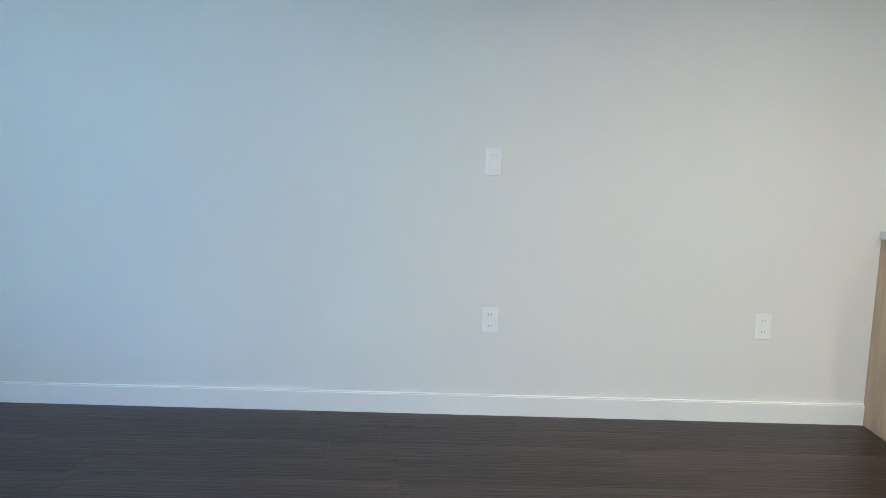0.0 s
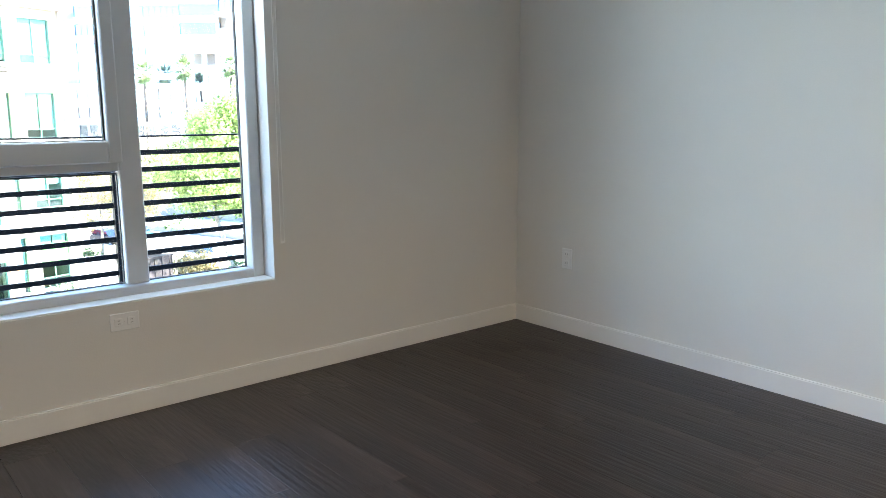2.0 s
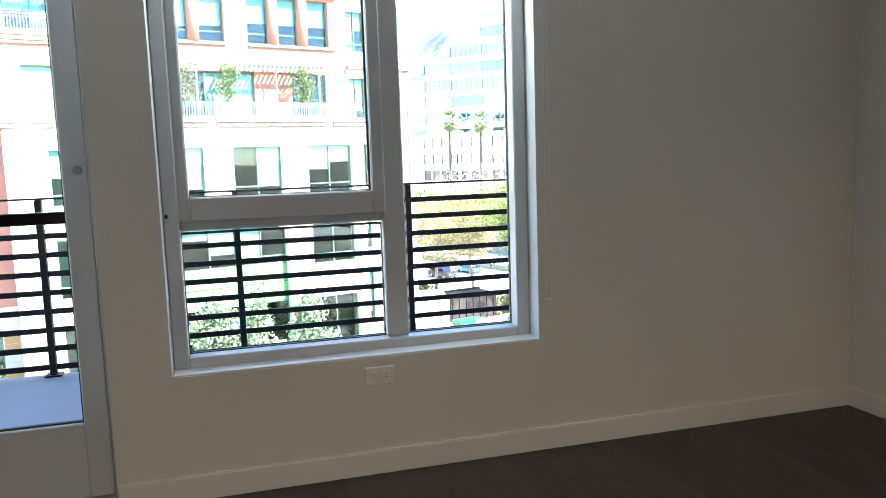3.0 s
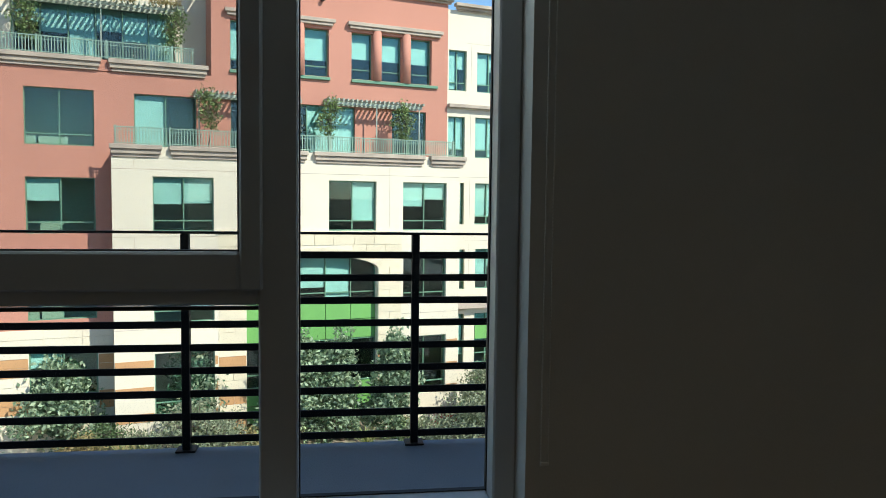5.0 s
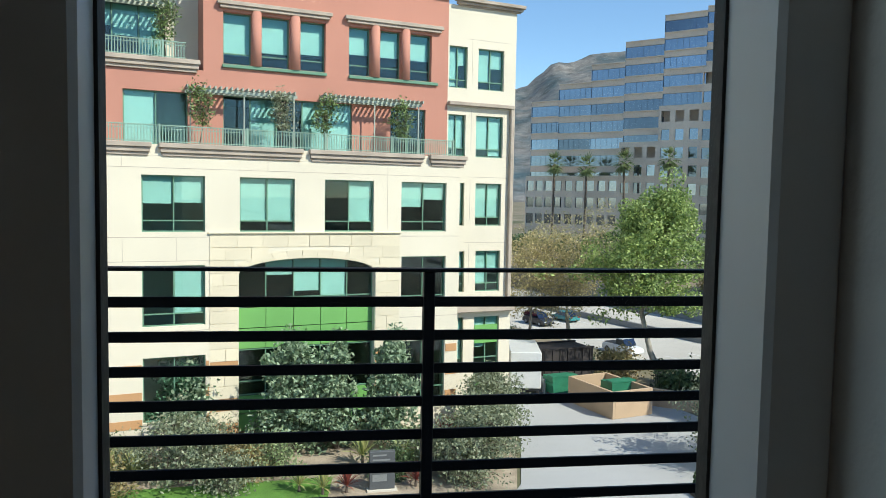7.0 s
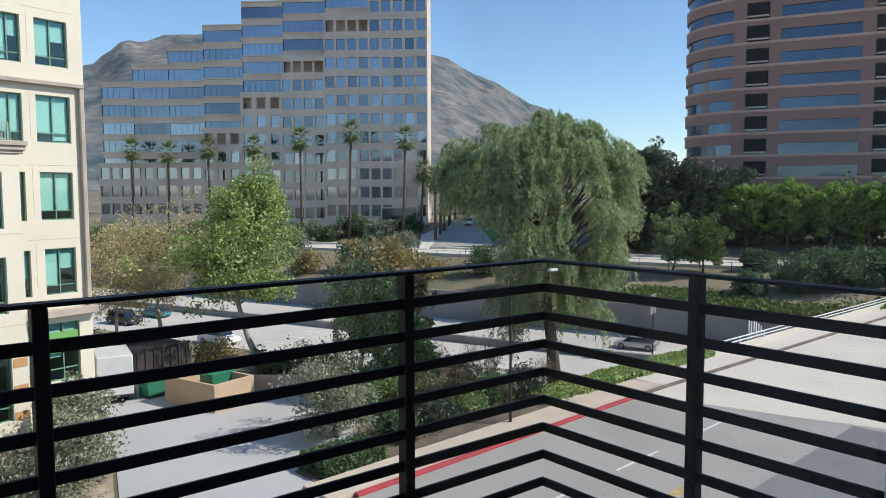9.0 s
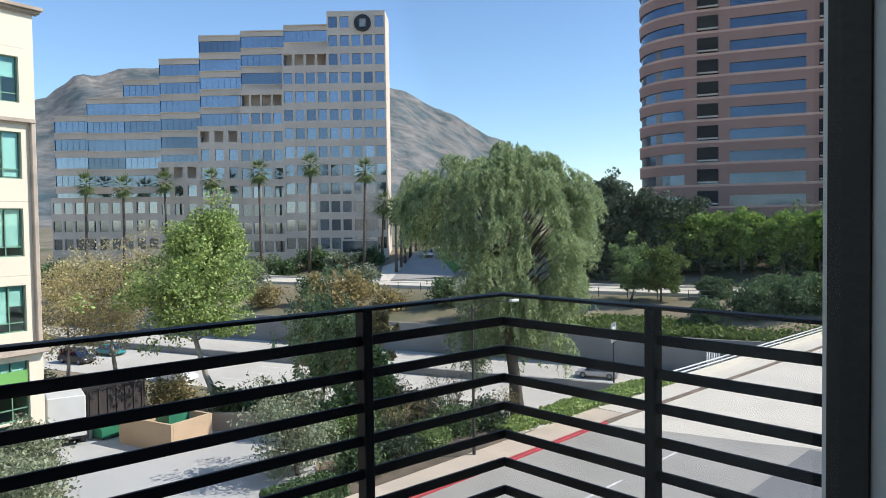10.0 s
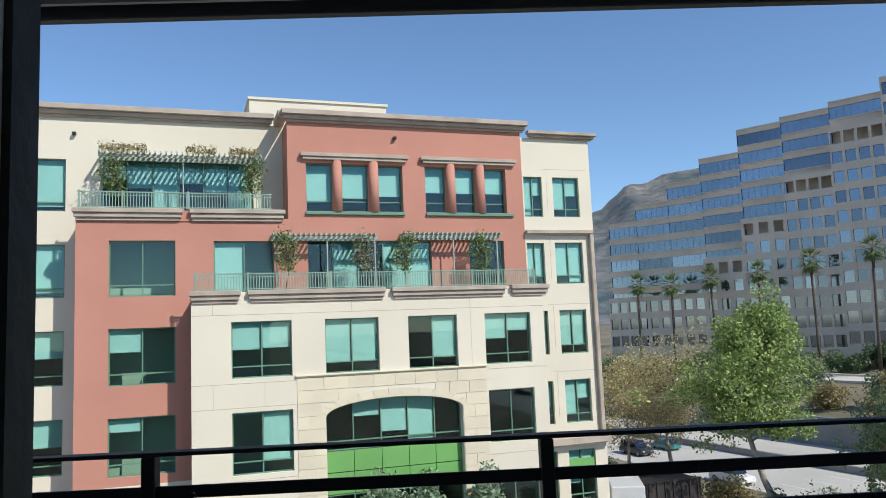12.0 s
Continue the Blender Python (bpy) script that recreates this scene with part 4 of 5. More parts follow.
for i, (a0, a1, top, punch) in enumerate(STEPS):
    back = 0.0 + 0.9 * i
    holes, pt = [], min(punch, top)
    n = max(1, round((a1 - a0) / COL))
    w = (a1 - a0) / n
    rows = int((pt - LOW - 0.8) / ROW)
    for r in range(rows):
        z0 = pt - 1.1 - ROW * r - 2.3
        if z0 < LOW:
            break
        for k in range(n):
            u = a0 + k * w + (w - 1.86) / 2
            holes.append((u, u + 1.86, z0, z0 + 2.3))
            open_row = 0 < i < 5 and r == 0
            if not open_row and not (i == 0 and r == 0 and k in (2, 3)):
                part("window", pane_mesh, None, tower, at=(u, 0.30, z0))
    if i == 0:
        holes = [h for h in holes if not (h[2] > 40 and h[0] > -7.6 and h[1] < -2.0)]
    part("wall", wall_shell(a0, a1, LOW - 4, pt, 0.0, 0.5, holes), M_TAN, tower)
    part("core", boxes((a0 + 0.01, a1 - 0.01, 0.9 if i == 0 else 3.2, 8.0 if i == 0 else 22.0, LOW - 4, pt if i == 0 else top - 0.3)), M_TAN, tower)
    if i:
        z, tall = top, 1.15
        while z > pt + 1.0:
            part("spandrel", boxes((a0 + 0.02, a1, 2.0, 3.6, max(z - tall, pt), z)), M_TAN, tower)
            part("ledge", boxes((a0, a1, 1.80, 1.999, max(z - 0.16, pt), z + 0.06)), M_TAN, tower)
            low = max(z - tall - 2.45, pt)
            if z - tall > pt + 0.2:
                part("glass_band", boxes((a0 + 0.06, a1, 2.25, 3.6, low, z - tall)), M_BLUEGLASS, tower)
                part("mullions", boxes(*[(u, u + 0.045, 2.2, 2.249, low, z - tall) for u in np.arange(a0 + 1.3, a1 - 0.5, 1.3)]), M_SLATEGLASS, tower)
            z, tall = z - tall - 2.45, 1.37
        part("parapet", boxes((a0, a1, 0.0, 2.0, pt, pt + 0.02)), M_TAN, tower)
        side = part("side_wall", boxes((a0 - 0.02, a0 + 0.02, 2.0, 20.0, pt, top)), M_BLUEGLASS, tower)
part("lobby_window", boxes((-9.6, -2.4, -0.06, -0.002, -4.9, -2.5)), M_SLATEGLASS, tower)
part("lobby_lintel", boxes((-9.9, -2.1, -0.3, -0.001, -2.49, -2.1), bevel=0.02), M_TAN, tower)
emb = cylinder(0, 0, 0, 0.4, 1.75, 24)
bmesh.ops.rotate(emb, verts=emb.verts, cent=(0, 0, 0), matrix=Matrix.Rotation(radians(90), 3, "X"))
e = part("emblem", emb, M_EMBLEM, tower, "round dark emblem", at=(-4.6, -0.02, 42.6))
part("emblem_ring", boxes((-0.7, 0.7, -0.5, -0.41, -0.9, 0.9), bevel=0.15), M_GALV, e)

# ---- rounded rose tower ----
rose = thing("rounded_tower", (125.0, 72.0, 0), -65.7, "tall rose granite tower with rounded corner and blue window bands", "building")
# local x runs along the flat face, y into the building
ROSE_BASE, ROSE_ROW, NROW = -6.5, 3.95, 13


def rounded(r_in, z0, z1, u1=34.0, u0=0.0):
    """Plan: a quarter-round corner that ends in a flat face."""
    R = 12.0
    arc_pts = [(u0 - (R - r_in) * math.sin(a), R - (R - r_in) * math.cos(a)) for a in [math.radians(150) * k / 18 for k in range(18, -1, -1)]]
    outline = arc_pts + [(u1, r_in), (u1, 22), (u0, 22)]
    bm = slab(outline, z0, z1)
    return bm


for k in range(NROW):
    z = ROSE_BASE + k * ROSE_ROW
    part("spandrel", rounded(0.0, z, z + 1.65), M_ROSE, rose)
    part("pale_band", rounded(-0.10, z + 1.65, z + 2.1), M_ROSEPALE, rose)
    part("glass_band", rounded(0.35, z + 2.1, z + ROSE_ROW), M_SLATEGLASS, rose)
    part("pier", boxes((-2.2, -0.0, 0.005, 1.0, z + 2.1, z + ROSE_ROW), (3.7, 5.6, 0.005, 1.0, z + 2.1, z + ROSE_ROW), (18.0, 20.0, 0.005, 1.0, z + 2.1, z + ROSE_ROW)), M_ROSE, rose)
    # no real hollow: black boxes on the face give the balconies' shade
    part("recess_shade", boxes((0.0, 3.7, -0.06, 0.34, z + 2.3, z + ROSE_ROW + 0.9), (20.0, 23.5, -0.06, 0.34, z + 2.3, z + ROSE_ROW + 0.9)), M_BLACK, rose)
    part("balcony_rail", boxes((0.1, 3.6, -0.5, -0.07, z + 2.35, z + 2.6), (20.1, 23.4, -0.5, -0.07, z + 2.35, z + 2.6)), M_CONC, rose)
TOPZ = ROSE_BASE + NROW * ROSE_ROW
part("parapet", rounded(0.0, TOPZ, TOPZ + 2.0, 34.0), M_ROSE, rose)
part("parapet", boxes((-1.5, 5.6, -0.12, 8.0, TOPZ + 0.5, TOPZ + 6.0)), M_ROSE, rose)
part("top_glazing", boxes((5.8, 30.0, -0.15, 6.0, TOPZ - 3.6, TOPZ + 5.0)), M_SLATEGLASS, rose)


# ---- hills ----
def ridge(s, table):
    for (a, za), (b, zb) in zip(table, table[1:]):
        if a <= s <= b:
            q = (s - a) / (b - a)
            q = q * q * (3 - 2 * q)
            return za + (zb - za) * q
    return table[0][1] if s < table[0][0] else table[-1][1]


HILL = [(-0.6, 0.06), (0.05, 0.09), (0.2467, 0.152), (0.30, 0.188), (0.355, 0.206), (0.5, 0.235), (0.65, 0.243), (0.797, 0.224), (0.9, 0.196), (1.025, 0.158), (1.2, 0.085), (1.45, 0.035), (2.2, 0.03)]


def make_hill(name, dist, table, mat, label, rough, depth):
    bm = bmesh.new()
    ss = np.linspace(table[0][0], table[-1][0], 260)
    grid = []
    for j in range(56):
        q = j / 55
        y = dist - depth * (1 - q)
        row = []
        for s in ss:
            x = s * y
            top = ridge(s, table) * dist
            z = -6 + (top + 6) * q ** 1.15
            n = noise.fractal(Vector((x, y, 0)) * 0.011, 0.9, 2.1, 6)
            gully = abs(noise.noise(Vector((s * 11, q * 0.8, 3))))
            z += rough * n * q * (0.35 if j == 55 else 1.0) - rough * 1.3 * gully * q * (1 - q) * 3
            row.append(bm.verts.new((x, y, z)))
        grid.append(row)
    for a, b in zip(grid, grid[1:]):
        for i in range(len(ss) - 1):
            bm.faces.new((a[i], a[i + 1], b[i + 1], b[i]))
    ob = setting(name, bm, mat, label, "hill")
    ob.data.polygons.foreach_set("use_smooth", [True] * len(ob.data.polygons))


make_hill("hill", 1250, HILL, M_HILL, "dry scrub-covered hill behind the towers, tinted bluish for haze", 14, 650)
make_hill("hill", 3000, [(-1.0, 0.05), (0.6, 0.05), (1.1, 0.055), (1.3, 0.046), (1.5, 0.04), (1.7, 0.034), (2.6, 0.03), (4.0, 0.02)], M_FARHILL, "low distant ridge, tinted pale blue for haze", 18, 300)


# ---- trees and plants ----
def leaves(points, sizes, r, long=1.6, droop=0.0, wide=0.42):
    """Many small leaf blades, each a folded pair of quads' worth of triangles, as one mesh."""
    n = len(points)
    d = r.normal(size=(n, 3))
    d[:, 2] = d[:, 2] * (1 - droop) - droop * 1.6
    d /= np.linalg.norm(d, axis=1)[:, None]
    e = np.cross(d, r.normal(size=(n, 3)))
    e /= np.linalg.norm(e, axis=1)[:, None] + 1e-9
    s = sizes[:, None]
    a, b = points - d * s * long * 0.5, points + d * s * long * 0.5
    c1, c2 = points + e * s * wide, points - e * s * wide
    verts = np.stack([a, c1, b, c2], 1).reshape(-1, 3)
    me = bpy.data.meshes.new("leaves")
    me.vertices.add(4 * n)
    me.vertices.foreach_set("co", verts.ravel())
    me.loops.add(4 * n)
    me.loops.foreach_set("vertex_index", np.arange(4 * n))
    me.polygons.add(n)
    me.polygons.foreach_set("loop_start", np.arange(0, 4 * n, 4))
    me.polygons.foreach_set("loop_total", np.full(n, 4))
    me.update(calc_edges=True)
    return me


def make_tree(name, at, height, spread, count, leaf, bark, label, size=0.2, trunk=0.18, crown_low=0.3, seed=1, shape="round", density=0.35, hang=0.0, category="tree", group="", lean=(0, 0), stems=1, limbs=26):
    """A tapered trunk with limbs that end in leaf clumps of uneven size."""
    r = np.random.default_rng(seed)
    ob = thing(name, at, 0, label, category, group)
    bm = bmesh.new()
    ends = []
    for s in range(stems):
        off = r.normal(size=2) * spread * 0.12 * (stems > 1)
        top = Vector((lean[0] + off[0] * 2, lean[1] + off[1] * 2, height * 0.82))
        p0 = Vector((off[0] * 0.4, off[1] * 0.4, -0.1))
        bend = Vector((*(r.normal(size=2) * 0.05 * height), 0))
        trunk_pts = [p0.lerp(top, q) + bend * math.sin(q * math.pi) for q in np.linspace(0, 1, 6)]
        tube(bm, trunk_pts, [trunk * (1 - 0.85 * q) * (1.3 if i == 0 else 1) for i, q in enumerate(np.linspace(0, 1, 6))], 7)
        nl = max(5, int(limbs / stems))
        for i in range(nl):
            q = crown_low * 0.8 + (0.98 - crown_low * 0.8) * (i + 0.5) / nl
            base = p0.lerp(top, q) + bend * math.sin(q * math.pi)
            ang = i * 2.4 + r.normal() * 0.3
            if shape == "cone":
                reach = spread * 0.5 * (1.02 - 0.85 * ((q - crown_low) / (1 - crown_low)) ** 1.2 if q > crown_low else 0.75)
            else:
                t = (q - crown_low) / (1 - crown_low)
                reach = spread * 0.5 * math.sqrt(max(0.12, 1 - (1.55 * t - 0.62) ** 2))
            reach *= 0.72 + 0.36 * r.random()
            end = base + Vector((math.cos(ang) * reach * 0.85, math.sin(ang) * reach * 0.85, reach * (0.35 if not hang else 0.42)))
            mid = base.lerp(end, 0.5) + Vector((0, 0, reach * (0.08 if not hang else 0.22)))
            tube(bm, [base, mid, end], [trunk * 0.36 * (1.1 - q), trunk * 0.2 * (1.1 - q) + 0.006, 0.012], 5)
            ends += [(end, 1.0), (mid, 0.75)]
            for _ in range(3):
                tw = mid.lerp(end, 0.4) + Vector(r.normal(size=3) * reach * 0.36)
                tube(bm, [mid, tw], [0.02, 0.008], 4)
                ends.append((tw, 0.7))
        ends.append((top + Vector((0, 0, height * 0.1)), 0.8))
    part("trunk", bm, bark, ob, smooth=True)
    w = r.random(len(ends)) * 0.9 + 0.25
    w /= w.sum()
    which = r.choice(len(ends), size=count, p=w)
    cen = np.array([e[0] for e in ends])[which]
    sc = np.array([e[1] for e in ends])[which] * spread * density * 0.5
    g = r.normal(size=(count, 3))
    g /= np.maximum(1.0, np.linalg.norm(g, axis=1) / 1.5)[:, None]
    pts = cen + g * sc[:, None] * [0.62, 0.62, 0.5]
    if hang:
        seeds = count // 60
        which = r.integers(0, seeds, count)
        start, length = pts[:seeds], hang * (0.25 + r.random(seeds) ** 1.5)
        sway = r.normal(size=(seeds, 2)) * 0.10
        q = r.random(count)
        pts = start[which] + r.normal(size=(count, 3)) * [0.13, 0.13, 0.1]
        pts[:, 2] -= q * length[which]
        pts[:, :2] += sway[which] * (q * length[which])[:, None]
    pts[:, 2] = np.maximum(pts[:, 2], 0.15)
    part("crown", leaves(pts, size * (0.6 + 0.8 * r.random(count)), r, 2.1 if hang else 1.5, 0.6 if hang else 0.1), leaf, ob)
    return ob


def make_willow(at):
    """A leaning trunk whose boughs carry umbrella-shaped sprays of long hanging strands."""
    r = np.random.default_rng(36)
    ob = thing("willow_tree", at, 0, "large willow-like tree with hanging grey-green foliage", "tree")
    along, deep = np.array([0.69, -0.72]), np.array([0.72, 0.69])
    bm = bmesh.new()
    trunk = [Vector((0.3, -0.5, -0.15)), Vector((0.25, -0.35, 2.5)), Vector((0.0, -0.1, 5.0)), Vector((-0.3, 0.2, 8.5)), Vector((-0.2, 0.1, 12.5))]
    tube(bm, trunk, [0.52, 0.38, 0.34, 0.25, 0.10], 9)
    pts, sizes = [], []
    sprays = 0
    while sprays < 138:
        d = r.normal(size=3)
        d /= np.linalg.norm(d)
        reach = 0.62 + 0.38 * math.sqrt(r.random())
        u, v, z = d[0] * 6.0 * reach - 0.5, d[1] * 5.6 * reach, 12.2 + d[2] * (5.5 if d[2] > 0 else 6.0) * reach
        if (u < -2.0 and z < 10.8 + 0.35 * (-2.0 - u)) or z < 6.6 + 0.5 * abs(u - 1.0) * (u < 1.0):
            continue
        if abs(u + 2.4) < 0.5 and z > 15.5:
            continue
        if sprays < 14:
            u, v, z = 1.6 * r.normal() + 0.3, 1.3 * r.normal(), 4.2 + 3.4 * r.random()
        sprays += 1
        c = np.array([*(along * u + deep * v), z])
        out = c[:2] / (np.linalg.norm(c[:2]) + 0.5)
        q = min(0.95, max(0.3, (z - 3.0) / 14.0))
        base = trunk[1].lerp(trunk[4], q * 0.85)
        mid = base.lerp(Vector(c), 0.55) + Vector((*(r.normal(size=2) * 0.35), 0.5))
        tube(bm, [base, mid, Vector(c)], [0.13 * (1.25 - q), 0.06, 0.015] if z > 9.0 else [0.045, 0.025, 0.01], 5)
        R = 0.5 + 1.0 * r.random() ** 1.4
        for _ in range(int(26 * R) + 6):
            a, rho = r.random() * math.tau, math.sqrt(r.random())
            start = c + [R * rho * math.cos(a), R * rho * math.sin(a), R * 0.55 * (1 - rho * rho)]
            fall = (0.5 + 1.5 * r.random() ** 1.4) * (1.5 if z < 10 else 1.0)
            n = int(22 + 20 * fall)
            t = r.random(n)
            p = np.repeat(start[None, :], n, 0) + r.normal(size=(n, 3)) * [0.07, 0.07, 0.05]
            p[:, :2] += (out * 0.55 + r.normal(size=2) * 0.16)[None, :] * (np.sqrt(t) * min(fall, 1.0))[:, None]
            p[:, 2] -= fall * t ** 1.25
            pts.append(p)
            sizes.append(0.115 * (0.6 + 0.8 * r.random(n)))
    part("trunk", bm, M_BARK, ob, smooth=True)
    part("crown", leaves(np.concatenate(pts), np.concatenate(sizes), r, 2.4, 0.62, 0.24), L_WIL, ob)


def make_bare_shrub(at, height, seed):
    """Many thin grey stems that fork, with a few dry leaves."""
    r = np.random.default_rng(seed)
    ob = thing("shrub", at, 0, "leafless grey shrub of thin forking twigs", "shrub", "bare shrubs under the willow")
    bm = bmesh.new()
    tips = []
    for i in range(9):
        a = i * 2.4
        top = Vector((math.cos(a) * height * 0.32, math.sin(a) * height * 0.32, height * (0.55 + 0.25 * r.random())))
        mid = top * 0.5 + Vector((*(r.normal(size=2) * 0.08), 0.15))
        tube(bm, [Vector((0, 0, -0.05)), mid, top], [0.035, 0.024, 0.012], 4)
        for _ in range(5):
            b = mid.lerp(top, r.random())
            e = b + Vector((*(r.normal(size=2) * 0.28 * height * 0.5), 0.2 + 0.35 * height * r.random()))
            tube(bm, [b, b.lerp(e, 0.5) + Vector((0, 0, 0.06)), e], [0.014, 0.010, 0.006], 3)
            tips.append(e)
    part("stems", bm, M_BARK, ob)
    p = np.array(tips)[r.integers(0, len(tips), 260)] + r.normal(size=(260, 3)) * 0.16
    part("dry_leaves", leaves(p, 0.07 * (0.6 + r.random(260)), r), L_BRO, ob)


street_tree = dict(leaf=L_MAG, bark=M_BARK, label="dense dark green street tree before the office building", size=0.15, trunk=0.11, crown_low=0.12, shape="cone", density=0.45, group="street trees before the offices")
make_tree("street_tree", (-15.5, 36.6, GZ), 4.9, 4.4, 9000, seed=3, **street_tree)
make_tree("street_tree", (-9.4, 37.6, GZ), 5.9, 3.8, 9000, seed=4, **street_tree)
make_tree("street_tree", (-3.9, 36.6, GZ), 6.5, 3.6, 9000, seed=5, **street_tree)
make_tree("street_tree", (-1.7, 36.9, GZ), 6.3, 3.2, 8000, seed=6, **street_tree)
make_tree("street_tree", (1.1, 36.7, GZ), 6.6, 2.9, 8000, seed=8, **street_tree)
olive = dict(leaf=L_OLI, bark=M_BARK, label="silvery grey-green olive tree in the planting bed", size=0.11, trunk=0.12, crown_low=0.2, density=0.4, group="olive trees", stems=2)
make_tree("olive_tree", (5.2, 34.2, GZ), 3.3, 3.8, 7000, seed=11, **olive)
make_tree("olive_tree", (6.6, 38.6, GZ), 3.6, 3.2, 6000, seed=12, **olive)
make_tree("olive_tree", (2.8, 33.4, GZ), 2.2, 2.6, 4000, seed=13, **olive)
make_tree("olive_tree", (-8.3, 33.6, GZ), 2.6, 3.6, 5000, seed=14, **olive)
make_tree("olive_tree", (17.6, 33.0, GZ), 3.7, 4.4, 8000, seed=15, **olive)
make_tree("sycamore_tree", (20.4, 47.6, GZ), 15.6, 9.6, 36000, L_SYC, M_PALEBARK, "bright green sycamore with a pale trunk", 0.15, 0.24, 0.46, 21, "cone", 0.24, limbs=44)
make_tree("sycamore_tree", (16.8, 56.5, GZ), 11.8, 8.6, 9500, L_YEL, M_PALEBARK, "thin yellowing sycamore with a pale trunk", 0.12, 0.2, 0.56, 22, "round", 0.26, limbs=36)
make_tree("sycamore_tree", (13.4, 58.0, GZ), 10.6, 7.0, 7000, L_YEL, M_PALEBARK, "thin yellowing sycamore with a pale trunk", 0.12, 0.17, 0.56, 23, "round", 0.26, limbs=30)
make_tree("small_tree", (31.5, 49.5, ground_at(31.5, 49.5)), 11.6, 6.4, 9000, L_BRO, M_BARK, "sparse brown-leaved tree beside the freeway", 0.2, 0.15, 0.3, 24, "round", 0.33)
make_tree("small_tree", (25.4, 43.4, GZ), 8.6, 6.0, 12000, L_WIL, M_BARK, "grey-green drooping tree by the lot", 0.12, 0.16, 0.25, 25, "round", 0.36, hang=1.6)
make_tree("small_tree", (28.2, 43.0, GZ), 7.6, 5.0, 5000, L_BRO, M_BARK, "sparse brown-leaved tree beside the freeway", 0.18, 0.12, 0.2, 26, "round", 0.36, hang=0.8)
make_tree("small_tree", (24.6, 37.0, GZ), 6.2, 3.6, 12000, L_MID, M_BARK, "leafy green young tree by the fence", 0.15, 0.1, 0.1, 27, "cone", 0.42)
make_willow((33.4, 33.5, GZ))
# these crowns get their shade from the darkened leaf colour
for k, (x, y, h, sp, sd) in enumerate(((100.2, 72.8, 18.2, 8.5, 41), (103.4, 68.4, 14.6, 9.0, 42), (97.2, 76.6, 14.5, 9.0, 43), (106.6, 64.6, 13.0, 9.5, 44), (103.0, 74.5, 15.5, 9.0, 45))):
    make_tree("shade_tree", (x, y, ground_at(x, y)), h, sp, 11000, L_SHADE, M_BARK, "tree across the freeway with deep shade put into its leaf colour", 0.36, 0.25, 0.08, sd, "round", 0.4, group="dark trees across the freeway")
for k in range(10):
    q = k / 9
    x, y = 105 + 20 * q, 66 - 46 * q
    make_tree("shade_tree", (x, y, ground_at(x, y)), 10.0 + (k % 3) * 0.5, 7.2, 7000, L_BRI, M_BARK, "sunlit green tree in a row before the rose tower", 0.34, 0.2, 0.42, 50 + k, "round", 0.3, group="row of trees before the rose tower")
for k in range(10):
    q = (k + 0.2) / 10
    x, y = 109.0 + 21 * q, 68.0 - 48 * q
    make_tree("bush", (x, y, ground_at(x, y)), 8.0 + (k % 3) * 0.6, 8.8, 6500, L_DRK, M_BARK, "tall dark hedge bush behind the row of trees", 0.38, 0.2, 0.02, 600 + k, "round", 0.5, category="bush", group="dark hedge before the rose tower")
make_tree("small_tree", (83.2, 58.0, ground_at(83.2, 58.0)), 7.6, 5.8, 9000, L_MID, M_BARK, "rounded mid-green tree on the verge", 0.24, 0.15, 0.34, 61, "round", 0.36)
make_tree("small_tree", (85.4, 54.8, ground_at(85.4, 54.8)), 7.4, 5.0, 8000, L_IVY, M_BARK, "rounded green tree on the verge", 0.24, 0.15, 0.34, 62, "round", 0.36)
for k, (x, y, h, sp) in enumerate(((84, 41.5, 3.2, 5.0), (88, 38.5, 3.8, 6.0), (80, 45.5, 2.0, 3.6), (92, 35.5, 3.6, 5), (96, 45, 2.6, 4), (91, 50, 2.2, 4))):
    make_tree("bush", (x, y, ground_at(x, y)), h, sp, 6000, L_DRK, M_BARK, "rough green bush on the ivy slope", 0.26, 0.1, 0.05, 70 + k, "round", 0.45, category="bush", group="bushes on the slope")
for k, (x, y, h, sp) in enumerate(((20.5, 45.5, 1.3, 3.2), (23.0, 44.5, 1.2, 3.0), (18.0, 50.5, 1.4, 3.4), (15.5, 53.5, 1.3, 3.0), (22.5, 40.5, 1.4, 2.6), (26.5, 35.5, 1.3, 3.0), (12.0, 57.0, 1.6, 3.6))):
    make_tree("bush", (x, y, GZ), h, sp, 3500, L_BRO if k % 3 else L_DRK, M_BARK, "low dry bush at the edge of the lot", 0.14, 0.05, 0.02, 80 + k, "round", 0.5, category="bush", group="bushes round the lot")
r = np.random.default_rng(14)
n = 16000
hp = np.stack([13.4 + 18.8 * r.random(n), 2.15 + 2.0 * r.random(n), 0.14 + 0.45 * r.random(n) ** 0.6], 1)
hp[:, 2] += 0.12 * np.sin(hp[:, 0] * 1.9) * np.sin(hp[:, 1] * 3.1 + hp[:, 0])
ivy = part("ivy_hedge", leaves(hp, 0.14 * (0.6 + 0.8 * r.random(n)), r, 1.3), L_SYC)
ivy.matrix_basis = BRIDGE.copy()
tagged(ivy, "low bright green ivy hedge beside the bridge approach", "hedge", "", "stuff")
